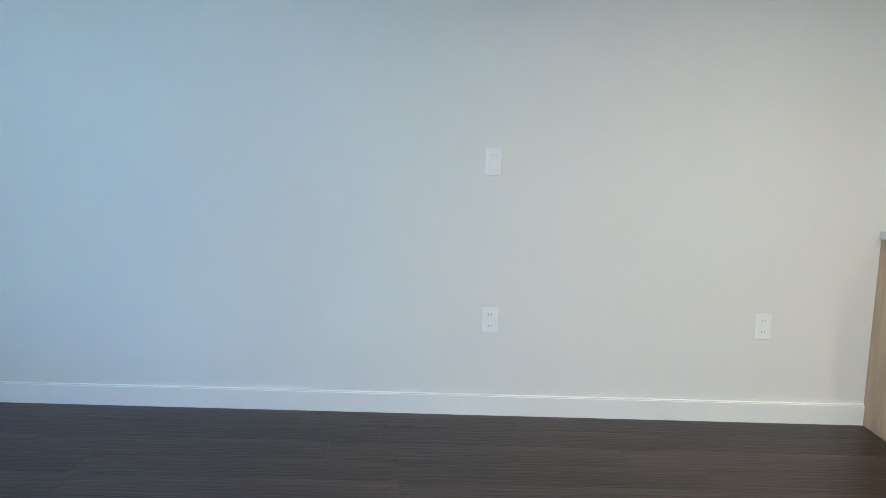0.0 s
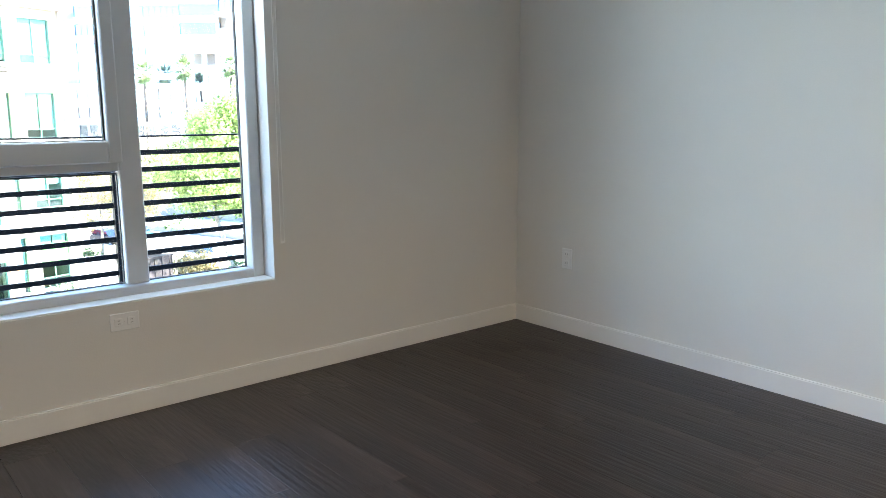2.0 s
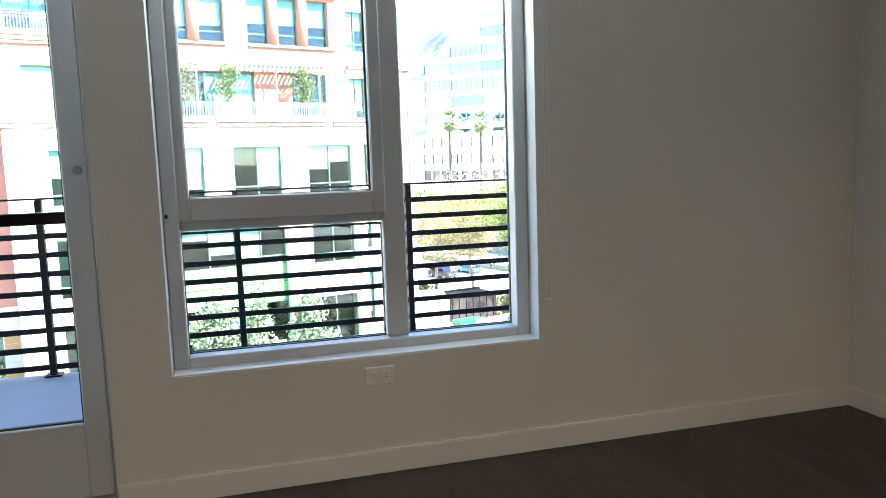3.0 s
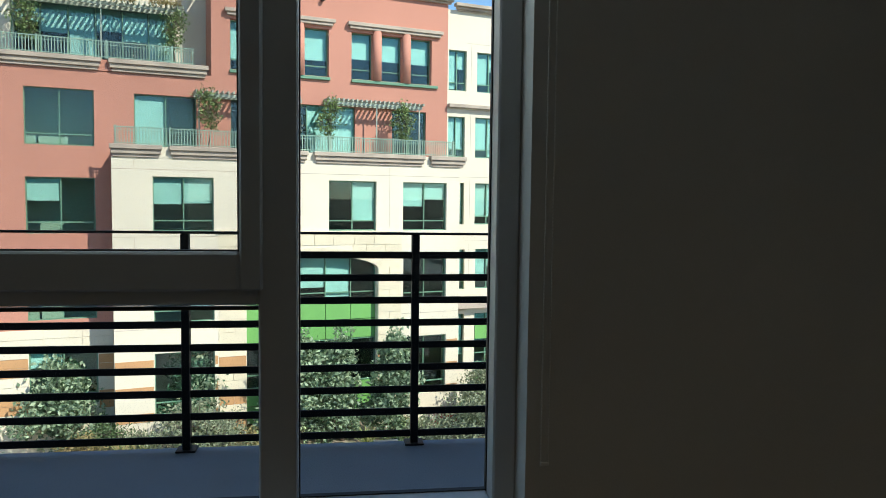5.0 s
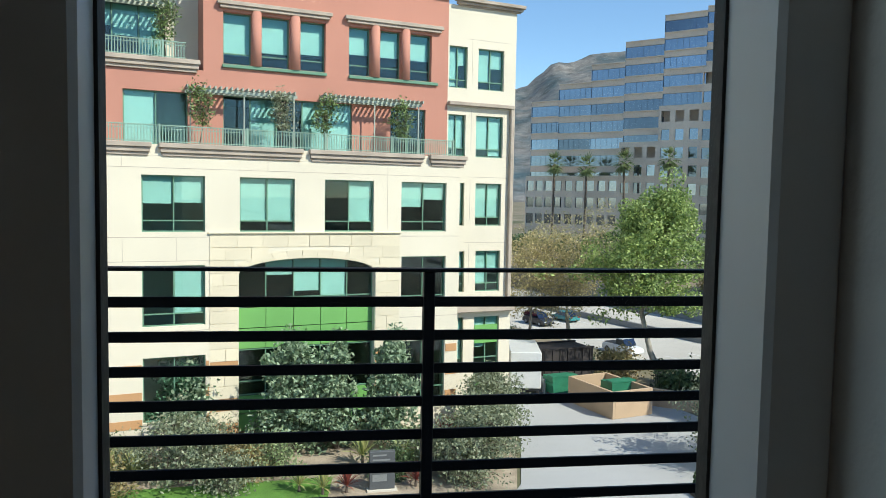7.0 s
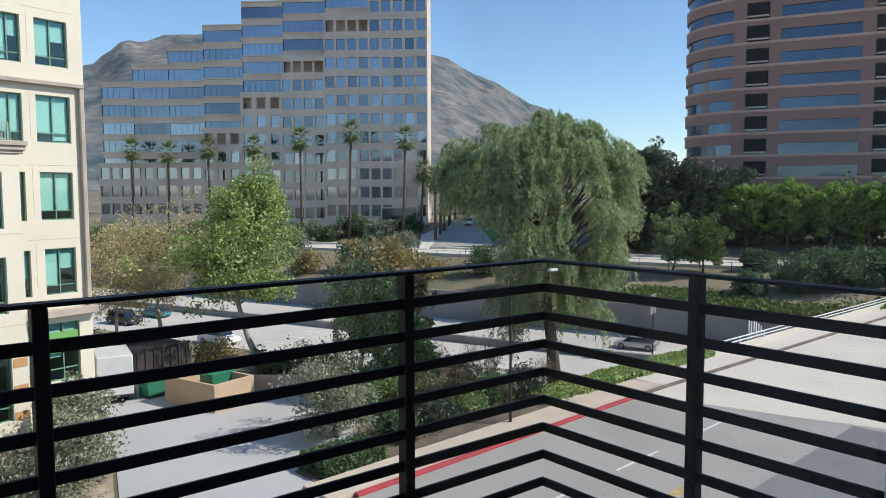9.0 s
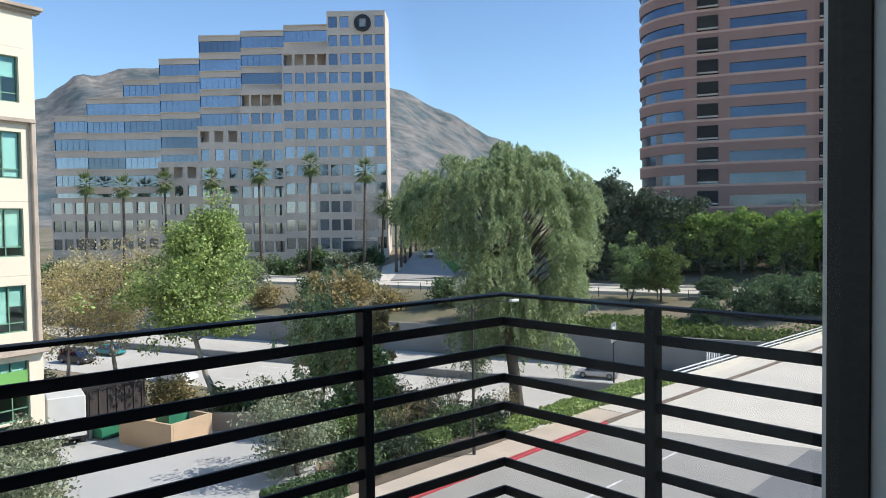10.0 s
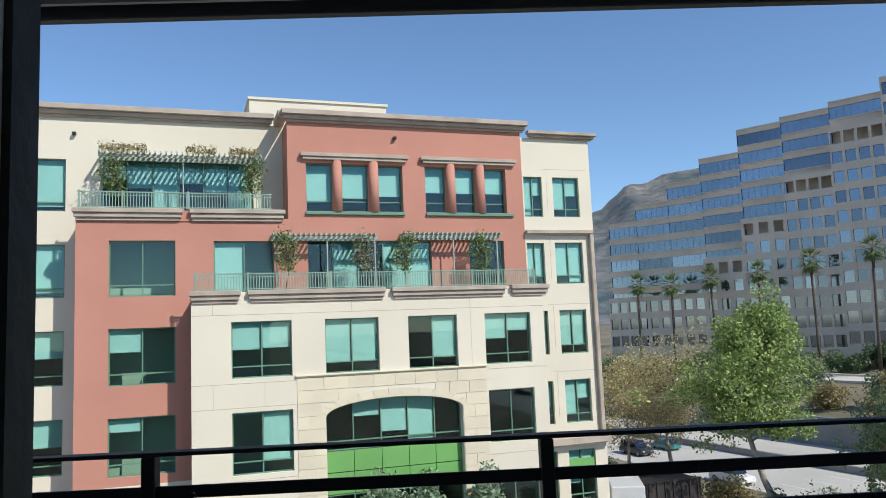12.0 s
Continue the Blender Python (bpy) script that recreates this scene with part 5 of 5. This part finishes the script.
# every third shrub has the willow's shade painted into its leaves
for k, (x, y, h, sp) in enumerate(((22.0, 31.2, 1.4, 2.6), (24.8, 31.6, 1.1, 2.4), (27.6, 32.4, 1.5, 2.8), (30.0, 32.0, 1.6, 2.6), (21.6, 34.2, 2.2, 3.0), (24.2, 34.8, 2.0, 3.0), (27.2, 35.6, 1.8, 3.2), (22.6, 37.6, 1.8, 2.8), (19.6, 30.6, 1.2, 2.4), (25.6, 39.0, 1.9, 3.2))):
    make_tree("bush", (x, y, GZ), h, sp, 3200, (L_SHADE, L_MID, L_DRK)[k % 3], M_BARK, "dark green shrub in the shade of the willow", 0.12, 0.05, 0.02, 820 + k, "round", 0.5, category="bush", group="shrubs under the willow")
for k, (x, y, h) in enumerate(((23.4, 32.6, 2.6), (25.6, 33.2, 3.2), (28.4, 33.8, 2.8), (29.6, 35.0, 3.4), (26.6, 37.0, 3.0), (31.0, 31.6, 2.2))):
    make_bare_shrub((x, y, GZ), h, 840 + k)
for k, (x, y) in enumerate(((-11.5, 31.2), (-6.5, 31.8), (-6.0, 33.6), (-11.0, 34.2), (-13.5, 33.5))):
    make_tree("bush", (x, y, GZ), 1.3, 2.4, 2500, L_OLI if k % 2 else L_BRO, M_BARK, "low grey-brown shrub in the planting bed", 0.1, 0.04, 0.02, 100 + k, "round", 0.5, category="bush", group="shrubs in the planting bed")

for k, (x, y, h, sp) in enumerate(((-17.5, 31.5, 1.6, 3.0), (-4.6, 33.8, 1.5, 2.6), (0.6, 33.0, 1.0, 2.0), (4.0, 31.8, 1.3, 2.6), (2.0, 35.6, 1.1, 2.2), (-13.0, 35.2, 1.6, 2.8), (-7.4, 35.4, 1.6, 2.6), (5.0, 37.6, 1.4, 2.2))):
    make_tree("bush", (x, y, GZ), h, sp, 2600, (L_OLI, L_WIL, L_DRK)[k % 3], M_BARK, "low green shrub in the planting bed", 0.09, 0.04, 0.02, 500 + k, "round", 0.5, category="bush", group="shrubs in the planting bed")

for k in range(13):
    a = 3 + 5.6 * k
    x, y = 94.5 - 0.725 * a - 0.689 * (7 + 3 * (k % 2)), 125 + 0.689 * a - 0.725 * (7 + 3 * (k % 2))
    make_tree("bush", (x, y, ground_at(x, y)), 1.5 + 0.9 * (k % 3), 6.0, 2600, L_OLI if k % 3 == 1 else L_DRK, M_BARK, "dark green bush at the foot of the stepped tower", 0.38, 0.1, 0.05, 540 + k, "round", 0.45, category="bush", group="bushes before the stepped tower")
for k in range(12):
    p = ACROSS * (87 + 9 * ((k * 0.37) % 1)) + FWY * (-120 + 7.2 * k)
    make_tree("bush", (p.x, p.y, ground_at(p.x, p.y)), 2.2 + 1.6 * (k % 3), 5.0, 2400, (L_BRO, L_DRK, L_OLI)[k % 3], M_BARK, "dry roadside bush above the freeway wall", 0.26, 0.1, 0.05, 560 + k, "round", 0.45, category="bush", group="bushes above the freeway wall")

# ivy on the slope beyond the freeway
r = np.random.default_rng(5)
n = 20000
cc, ff = 84.7 + 6.6 * r.random(n), -40 + 60 * r.random(n)
keep = np.sin(cc * 0.5 + 3) + np.sin(ff * 0.23) + r.normal(size=n) * 0.6 > -0.5
px, py = cc * ACROSS.x + ff * FWY.x, cc * ACROSS.y + ff * FWY.y
pz = np.array([lie(c) for c in cc]) + 0.12 + 0.45 * r.random(n)
tagged(part("ivy", leaves(np.stack([px, py, pz], 1)[keep], 0.30 * (0.6 + r.random(keep.sum())), r, 1.2), L_IVY), "green ivy covering the freeway slope", "ivy", "", "stuff")

# clipped hedge block at the drive
r = np.random.default_rng(9)
n = 7000
hp = r.random((n, 3)) * [3.4, 1.9, 0.8]
face = r.integers(0, 3, n)
hp[face == 0, 2] = 0.8
hp[face == 1, 1] = 0.0
hp[face == 2, 0] = np.where(r.random((face == 2).sum()) < 0.5, 0, 3.4)
hp += r.normal(size=hp.shape) * 0.05
hedge = thing("hedge", (13.9, 28.15, GZ), TURN, "clipped low green hedge at the drive", "hedge")
part("twigs", boxes((0.15, 3.25, 0.12, 1.75, 0, 0.7)), M_BARK, hedge)
part("foliage", leaves(hp, 0.11 * (0.6 + 0.8 * r.random(n)), r), L_DRK, hedge)


def make_palm(at, height, seed, size=3.0):
    r = np.random.default_rng(seed)
    ob = thing("palm_tree", at, 0, "tall fan palm with a slim trunk and shaggy skirt", "palm tree", "palms before the stepped tower")
    bm = bmesh.new()
    lean = r.normal(size=2) * 0.3
    tube(bm, [(lean[0] * q, lean[1] * q, height * q - 0.3) for q in (0, 0.33, 0.66, 1.0)], [0.34, 0.26, 0.23, 0.26], 8)
    part("trunk", bm, M_BARK, ob, smooth=True)
    bm = bmesh.new()
    top = Vector((lean[0], lean[1], height - 0.2))
    for i in range(42):
        az, el = i * 2.4, radians(80 - 150 * (i / 42) ** 0.8)
        way = Vector((math.cos(az) * math.cos(el), math.sin(az) * math.cos(el), math.sin(el)))
        out = size * (0.75 + 0.4 * r.random())
        hub = top + way * out * 0.5
        side = way.cross(Vector((0, 0, 1))).normalized() if abs(way.z) < 0.98 else Vector((1, 0, 0))
        for k in range(-3, 4):
            tip = hub + (way * math.cos(k * 0.33) + side * math.sin(k * 0.33)) * out * 0.55 + Vector((0, 0, -0.18 * out * abs(k) / 3))
            q = side * 0.17
            bm.faces.new([bm.verts.new(v) for v in (hub - q, tip, hub + q)])
        bm.faces.new([bm.verts.new(v) for v in (top, hub - side * 0.05, hub + side * 0.05)])
    part("fronds", bm, L_PAL, ob)


for k, (x, y, z) in enumerate(((72.5, 130.2, 11.3), (76.5, 127.0, 13.0), (80.5, 114.5, 11.2), (71.0, 136.0, 12.0), (64.8, 145.0, 10.8), (59.0, 153.0, 10.5), (52.8, 160.5, 9.6), (47.5, 167.5, 10.4))):
    if k not in (0,):
        make_palm((x, y, ground_at(x, y)), z - ground_at(x, y), 200 + k)
for k, (x, y) in enumerate(((83.4, 108.4), (87.1, 111.6), (91.3, 115.6), (96.5, 120.3), (102.4, 125.5), (93.5, 126.0))):
    make_palm((x, y, ground_at(x, y)), 12.2 - 0.3 * (k % 3), 220 + k, 3.2)


def sheet(outline, over, thick=0.25):
    """A paved patch that follows the lie of the ground."""
    bm = slab(outline, 0.0, 1.0)
    for v in bm.verts:
        v.co.z = ground_at(v.co.x, v.co.y) + (over if v.co.z > 0.5 else over - thick)
    return bm


setting("road", sheet([(78.2, 103.4), (87.0, 96.2), (102.9, 120.4), (99.9, 122.6)], 0.45, 0.7), M_ASPHALT, "grey asphalt side street below the palms", "road")
setting("lawn", sheet([(88.6, 99.4), (96.0, 103.0), (110.5, 119.5), (103.8, 120.6)], 0.42, 0.7), M_LAWN, "sunlit mown lawn beside the side street", "lawn")
setting("planting_bed", sheet([(76.5, 104.2), (77.9, 103.8), (87.5, 109.6), (92.0, 118.0), (86.0, 116.0)], 0.45, 0.7), M_CONC, "pale gravel bed under the palms", "planting bed")
for k, (x, y) in enumerate(((122.5, 146.0), (121.5, 139.5), (128.5, 142.0))):
    make_tree("shade_tree", (x, y, ground_at(x, y)), 9.5 + k, 10.0, 6000, L_MID, M_BARK, "green street tree at the end of the side street", 0.4, 0.25, 0.2, 860 + k, "round", 0.4, group="trees along the side street")


def make_yucca(at, size, seed, leaf, label, category="plant"):
    r = np.random.default_rng(seed)
    ob = thing("spiky_plant", at, 0, label, category, "spiky plants in the bed")
    bm = bmesh.new()
    for i in range(46):
        az, el = i * 2.4, radians(85 - 78 * i / 46)
        way = Vector((math.cos(az) * math.cos(el), math.sin(az) * math.cos(el), math.sin(el)))
        side = way.cross(Vector((0, 0, 1))).normalized() * 0.035 * size
        base = Vector((0, 0, 0.35 * size))
        m, tip = base + way * 0.55 * size, base + way * size * (0.9 + 0.2 * r.random()) - Vector((0, 0, 0.12 * size))
        a, b = bm.verts.new(m - side), bm.verts.new(m + side)
        bm.faces.new((bm.verts.new(base - side * 0.6), a, b, bm.verts.new(base + side * 0.6)))
        bm.faces.new((a, bm.verts.new(tip), b))
    part("blades", bm, leaf, ob)
    part("stem", cylinder(0, 0, 0, 0.4 * size, 0.07 * size, 8, r1=0.05 * size), M_BARK, ob)


for k, (x, y, s, red) in enumerate(((-0.6, 34.6, 1.2, 0), (1.2, 34.2, 1.1, 0), (-3.4, 31.4, 1.0, 0), (-2.4, 31.0, 1.0, 0), (3.6, 36.3, 1.5, 1), (-1.4, 31.2, 0.9, 1), (1.6, 31.6, 0.9, 1), (-11.6, 33.4, 1.3, 0), (-10.6, 33.2, 1.2, 0), (-16.0, 32.0, 1.1, 1))):
    make_yucca((x, y, GZ + 0.05), s, 300 + k, L_RED if red else L_YUC, "reddish spiky cordyline in the planting bed" if red else "yellow-green spiky yucca in the planting bed")

# ---- lot and street things ----
sign = thing("monument_sign", (0.1, 31.3, GZ + 0.05), 4, "dark grey monument sign with pale grey lettering bars", "sign")
part("panel", boxes((-0.55, 0.55, -0.12, 0.12, 0.1, 1.75), bevel=0.02), M_SIGN, sign)
part("plinth", boxes((-0.65, 0.65, -0.2, 0.2, 0, 0.099), bevel=0.01), M_CONC, sign)
for z, w in ((1.55, 0.3), (1.35, 0.38), (1.15, 0.34), (0.95, 0.3)):
    part("text_bar", boxes((-0.42, -0.42 + 2 * w, -0.128, -0.121, z, z + 0.07)), M_GALV, sign)
part("text_block", boxes((-0.42, 0.2, -0.128, -0.121, 0.45, 0.75)), M_GALV, sign)

enc = thing("refuse_enclosure", (14.2, 40.7, GZ + 0.04), 18, "beige block-walled refuse enclosure open at the top", "enclosure")
part("wall", boxes((-0.001, 2.6, -0.001, 0.18, 0, 1.6), bevel=0.01), M_BEIGE, enc)
part("wall", boxes((-0.18, -0.002, 0.0, 4.4, 0, 1.6), bevel=0.01), M_BEIGE, enc)
part("wall", boxes((2.601, 2.78, 0.0, 4.4, 0, 1.6), bevel=0.01), M_BEIGE, enc)
part("wall", boxes((0.0, 2.6, 4.22, 4.4, 0, 1.6), bevel=0.01), M_BEIGE, enc)


def make_dumpster(at, rz, w, d, h, mat, label):
    ob = thing("dumpster", at, rz, label, "dumpster", "dumpsters")
    part("body", bent([(-w / 2 + 0.12, 0.12), (w / 2 - 0.12, 0.12), (w / 2, h), (-w / 2, h)], 0, d), mat, ob)
    part("lid", bent([(-w / 2 - 0.03, h + 0.003), (w / 2 + 0.03, h + 0.003), (w / 2, h + 0.1), (-w / 2, h + 0.1)], -0.03, d * 0.55), mat, ob)
    for s in (-1, 1):
        part("side_rib", boxes((s * w / 2 - 0.04, s * w / 2 + 0.04, 0.02, d - 0.02, h * 0.6, h * 0.7)), mat, ob)
        for y in (0.2, d - 0.2):
            part("wheel", cylinder(s * (w / 2 - 0.25), y, 0.0, 0.12, 0.07, 10), M_DARK, ob)


make_dumpster((12.9, 46.2, GZ + 0.04), 15, 1.9, 1.2, 1.2, M_DUMPGREEN, "green steel dumpster beside the refuse area")
make_dumpster((15.6, 43.0, GZ + 0.04), 18, 1.8, 1.1, 1.6, M_DUMPGREEN, "green steel dumpster inside the refuse enclosure")
skip = thing("roll_off_container", (13.7, 50.2, GZ + 0.04), 15, "dark brown steel roll-off container", "container")
part("body", boxes((-2.0, 2.0, -1.2, 1.2, 0.25, 2.45), bevel=0.02), M_RUST, skip)
for k in range(7):
    part("rib", boxes((-1.9 + 0.6 * k, -1.8 + 0.6 * k, -1.27, -1.201, 0.25, 2.45)), M_RUST, skip)
part("rim", boxes((-2.06, 2.06, -1.26, -1.1, 2.451, 2.56), (-2.06, 2.06, 1.1, 1.26, 2.451, 2.56)), M_RUST, skip)
for s in (-1.6, 1.6):
    part("roller", boxes((s - 0.1, s + 0.1, -1.0, 1.0, 0.0, 0.249)), M_DARK, skip)
van = thing("box_trailer", (10.6, 48.2, GZ + 0.04), 80, "white box trailer parked beside the office building", "trailer")
part("body", boxes((-2.2, 2.2, -1.0, 1.0, 0.55, 2.9), bevel=0.05), M_WHITEMETAL, van)
part("chassis", boxes((-2.1, 2.1, -0.9, 0.9, 0.4, 0.549)), M_DARK, van)
for s in (-1.3, 1.3):
    for y in (-0.85, 0.85):
        w = cylinder(0, 0, -0.12, 0.12, 0.4, 18)
        bmesh.ops.rotate(w, verts=w.verts, cent=(0, 0, 0), matrix=Matrix.Rotation(radians(90), 3, "X"))
        part("wheel", w, M_DARK, van, at=(s, y, 0.4))
for k in range(9):
    x, y = 11.7 + 0.36 * (k % 5), 46.9 + 0.5 * (k // 5)
    b = thing("waste_bin", (x, y, GZ + 0.04), 12 * k, "grey plastic waste bin by the dumpster", "waste bin", "waste bins")
    part("body", cylinder(0, 0, 0.0, 0.9, 0.13, 10, r1=0.16), (M_GALV, M_RED, M_WHITEMETAL)[k % 3], b)
    part("lid", cylinder(0, 0, 0.901, 0.96, 0.17, 10, r1=0.12), M_GALV, b)

def make_car(at, rz, paint, label, tall=False, truck=False):
    ob = thing("car", at, rz, label, "car", "cars on the roads")
    L, W, H = (4.9, 1.9, 1.75) if tall or truck else (4.6, 1.8, 1.42)
    belt = H * 0.60
    lower = [(-L / 2, 0.38), (-L / 2 + 0.05, 0.75), (-L / 2 + 0.25, belt * 0.95), (-L * 0.2, belt), (L * 0.22, belt), (L / 2 - 0.2, belt * 0.82), (L / 2, 0.62), (L / 2 - 0.03, 0.32), (-L / 2 + 0.1, 0.28)]
    bm = bent(lower, -W / 2, W / 2)
    bmesh.ops.bevel(bm, geom=list(bm.edges), offset=0.06, segments=2, affect="EDGES")
    body = part("body", bm, paint, ob, smooth=False)
    if truck:
        top = [(-0.25, belt), (-0.15, H), (0.85, H), (1.35, belt)]
    elif tall:
        top = [(-L / 2 + 0.2, belt), (-L / 2 + 0.45, H), (0.6, H), (1.25, belt)]
    else:
        top = [(-L / 2 + 0.5, belt), (-0.85, H), (0.55, H), (1.3, belt)]
    part("cabin", bent(top, -W / 2 + 0.13, W / 2 - 0.13), M_SLATEGLASS, body)
    roof = [(x * 0.96 + 0.0, H - 0.06 + 0.07 * q) for q, x in ((0, top[1][0] - 0.05), (1, top[1][0] + 0.03), (1, top[2][0] - 0.03), (0, top[2][0] + 0.05))]
    part("roof", bent(roof, -W / 2 + 0.12, W / 2 - 0.12), paint, body)
    if truck:
        part("bed", boxes((-L / 2 + 0.15, -0.4, -W / 2 + 0.15, W / 2 - 0.15, belt - 0.02, belt + 0.012)), M_DARK, body)
    for sx in (-L * 0.31, L * 0.31):
        for sy in (-1, 1):
            w = cylinder(0, 0, -0.11, 0.11, 0.34, 20)
            bmesh.ops.rotate(w, verts=w.verts, cent=(0, 0, 0), matrix=Matrix.Rotation(radians(90), 3, "X"))
            wh = part("wheel", w, M_DARK, ob, at=(sx, sy * (W / 2 - 0.10), 0.34))
            rm = cylinder(0, 0, -0.125, 0.125, 0.2, 14)
            bmesh.ops.rotate(rm, verts=rm.verts, cent=(0, 0, 0), matrix=Matrix.Rotation(radians(90), 3, "X"))
            part("rim", rm, M_GALV, wh)
    for sy in (-0.62, 0.62):
        part("headlight", boxes((L / 2 - 0.12, L / 2 - 0.005, sy - 0.16, sy + 0.16, 0.60, 0.72), bevel=0.02), M_WHITEMETAL, ob)
        part("tail_light", boxes((-L / 2 + 0.0, -L / 2 + 0.1, sy - 0.14, sy + 0.14, 0.72, 0.86), bevel=0.02), M_RED, ob)


FZ = -15.55
ANG = math.degrees(math.atan2(FWY.y, FWY.x))
M_CARDARK = material("dark_grey_car_paint", (0.03, 0.032, 0.036), 0.25, spots=0.04)
M_CARSILVER = material("silver_car_paint", (0.5, 0.5, 0.49), 0.3, metal=0.4, spots=0.04)
M_CARTEAL = material("teal_car_paint", (0.05, 0.24, 0.24), 0.3, spots=0.04)
M_CARWHITE = material("white_car_paint", (0.75, 0.75, 0.74), 0.3, spots=0.03)
make_car((26.0, 100.0, FZ), ANG, M_CARDARK, "dark grey sport utility car on the freeway", tall=True)
make_car((30.4, 80.2, FZ), ANG, M_CARWHITE, "white pickup truck on the freeway", truck=True)
make_car((63.6, 48.8, FZ), ANG + 180, M_CARSILVER, "silver saloon car on the freeway")
make_car((30.8, 103.0, FZ), ANG + 180, M_CARTEAL, "teal saloon car on the far freeway lanes")
make_car((97.2, 115.4, ground_at(97.2, 115.4) + 0.46), 52, M_CARWHITE, "white saloon car on the side street")
make_car((18.5, 104.5, FZ), ANG, M_RED, "red saloon car on the freeway")
make_car((37.5, 122.0, FZ), ANG + 180, M_CARSILVER, "silver saloon car on the far freeway lanes")

lamp = thing("street_lamp", (25.6, 28.7, GZ + 0.15), 0, "slim dark street lamp with a single arm", "street lamp")
bm = bmesh.new()
tube(bm, [(0, 0, 0), (0, 0, 4), (0, 0, 8.0)], [0.09, 0.07, 0.05], 8)
part("pole", bm, M_RUST, lamp)
bm = bmesh.new()
tube(bm, [(0, 0, 7.7), (0.7, -0.5, 8.15), (1.7, -1.2, 8.2)], [0.04, 0.035, 0.03], 6)
part("arm", bm, M_RUST, lamp)
part("lamp_head", boxes((1.55, 2.15, -1.42, -1.16, 8.12, 8.26), bevel=0.04), M_WHITEMETAL, lamp)

fsign = thing("road_sign", (61.5, 45.3, -15.6), 20, "freeway sign on a grey post, seen from behind", "sign")
part("post", cylinder(0, 0, 0, 6.4, 0.09, 8), M_RUST, fsign)
part("board", boxes((-1.1, 0.9, -0.05, 0.0, 4.5, 6.5), bevel=0.02), M_GALV, fsign)
part("text_bar", boxes((-0.7, 0.5, -0.065, -0.051, 5.3, 6.1)), M_WHITE, fsign)


def make_fence(p0, p1, label, h=1.5, gap=0.14):
    d = Vector(p1) - Vector(p0)
    ob = thing("iron_fence", (*p0, ground_at(*p0)), math.degrees(math.atan2(d.y, d.x)), label, "fence")
    for z in (0.15, h - 0.15):
        part("rail", boxes((0, d.length, -0.02, 0.02, z, z + 0.04)), M_STEEL, ob)
    pm = mesh_of(boxes((-0.012, 0.012, -0.012, 0.012, 0.0, h)))
    for k in range(int(d.length / gap)):
        part("picket", pm, M_STEEL, ob, at=(k * gap, -0.033, 0))
    return ob


make_fence((26.2, 40.5), (31.2, 31.4), "black wrought iron fence above the freeway")
make_fence((20.6, 33.4), (29.2, 32.4), "black wrought iron fence behind the pavement")
make_fence((18.6, 45.8), (21.8, 43.4), "black wrought iron fence by the lot")
setting("lot_wall", slab([(17.3, 43.6), (21.6, 40.2), (21.8, 40.5), (17.5, 43.9)], GZ, GZ + 1.1), M_BEIGE, "low brown wall at the edge of the lot", "wall")
ffence = thing("chain_link_fence", (0, 0, 0), 0, "grey chain-link fence along the far road", "fence")
for k in range(26):
    p = ACROSS * 101 + FWY * (-72 + 4 * k)
    part("post", cylinder(p.x, p.y, ground_at(p.x, p.y) - 0.3, ground_at(p.x, p.y) + 1.3, 0.05, 6), M_RUST, ffence)
for z in (1.25, 0.6):
    a, b = ACROSS * 101 + FWY * -72, ACROSS * 101 + FWY * 28
    bm = bmesh.new()
    tube(bm, [(a.x, a.y, lie(101) + z), (b.x, b.y, lie(101) + z)], [0.03, 0.03], 5)
    part("rail", bm, M_GALV, ffence)
setting("road", strip(104, 112, -300, 200, -8.85, 0.6), M_CONC, "pale far frontage road", "road")
setting("road", strip(112.2, 113, -300, 200, -8.55, 0.8), M_CONC, "pale kerb of the far frontage road", "kerb")

# climbing plants on the terraces
for k, (u, v, z, h) in enumerate(((-7.2, -1.35, 3.52, 3.4), (-3.2, -1.35, 3.52, 3.3), (-0.6, -1.35, 3.52, 3.3), (3.4, -1.35, 3.52, 3.2), (-15.2, 0.55, 7.72, 3.0), (-8.3, 0.55, 7.72, 3.2))):
    p = office.matrix_basis @ Vector((u, v, z))
    make_tree("potted_climber", p, h + 0.25, 1.25, 900, L_MID if k != 1 else L_OLI, M_BARK, "thin climbing plant on a terrace post", 0.09, 0.035, 0.5, 400 + k, "round", 0.55, category="plant", group="climbers on the terraces")
r = np.random.default_rng(77)
vp = np.stack([-15.7 + 7.6 * r.random(2200), 0.55 + 0.5 * r.normal(size=2200), 11.06 + 0.06 * np.abs(r.normal(size=2200))], 1)
vp = vp[(np.sin(vp[:, 0] * 2.1) + np.sin(vp[:, 0] * 0.8 + 2) > -0.4)]
vine = part("vine", leaves(vp, 0.07 * (0.6 + r.random(len(vp))), r), L_BRO)
vine.matrix_basis = office.matrix_basis.copy()
tagged(vine, "dry vine growing over the upper pergola", "vine", "", "stuff")

# ---- floor planks, last ----
PW, PL = 0.18, 1.22
prng = random.Random(3)
plank = mesh_of(boxes((0.0007, PW - 0.0007, 0.0007, PL - 0.0007, -0.008, 0.0)))
plank.materials.append(M_PLANK)
nx = int(-RX0 / PW) + 1
for i in range(nx):
    y = -0.016 - prng.random() * PL
    x = -PW * (i + 1)
    if x < RX0 - 0.01:
        continue
    y0 = -0.016
    while y0 > RY0 + 0.02:
        y1 = max(y, RY0)
        ob = part("plank", plank, None, floor, at=(x, y1, 0))
        ob.scale = (1, (y0 - y1) / PL, 1)
        y0, y = y1, y1 - PL
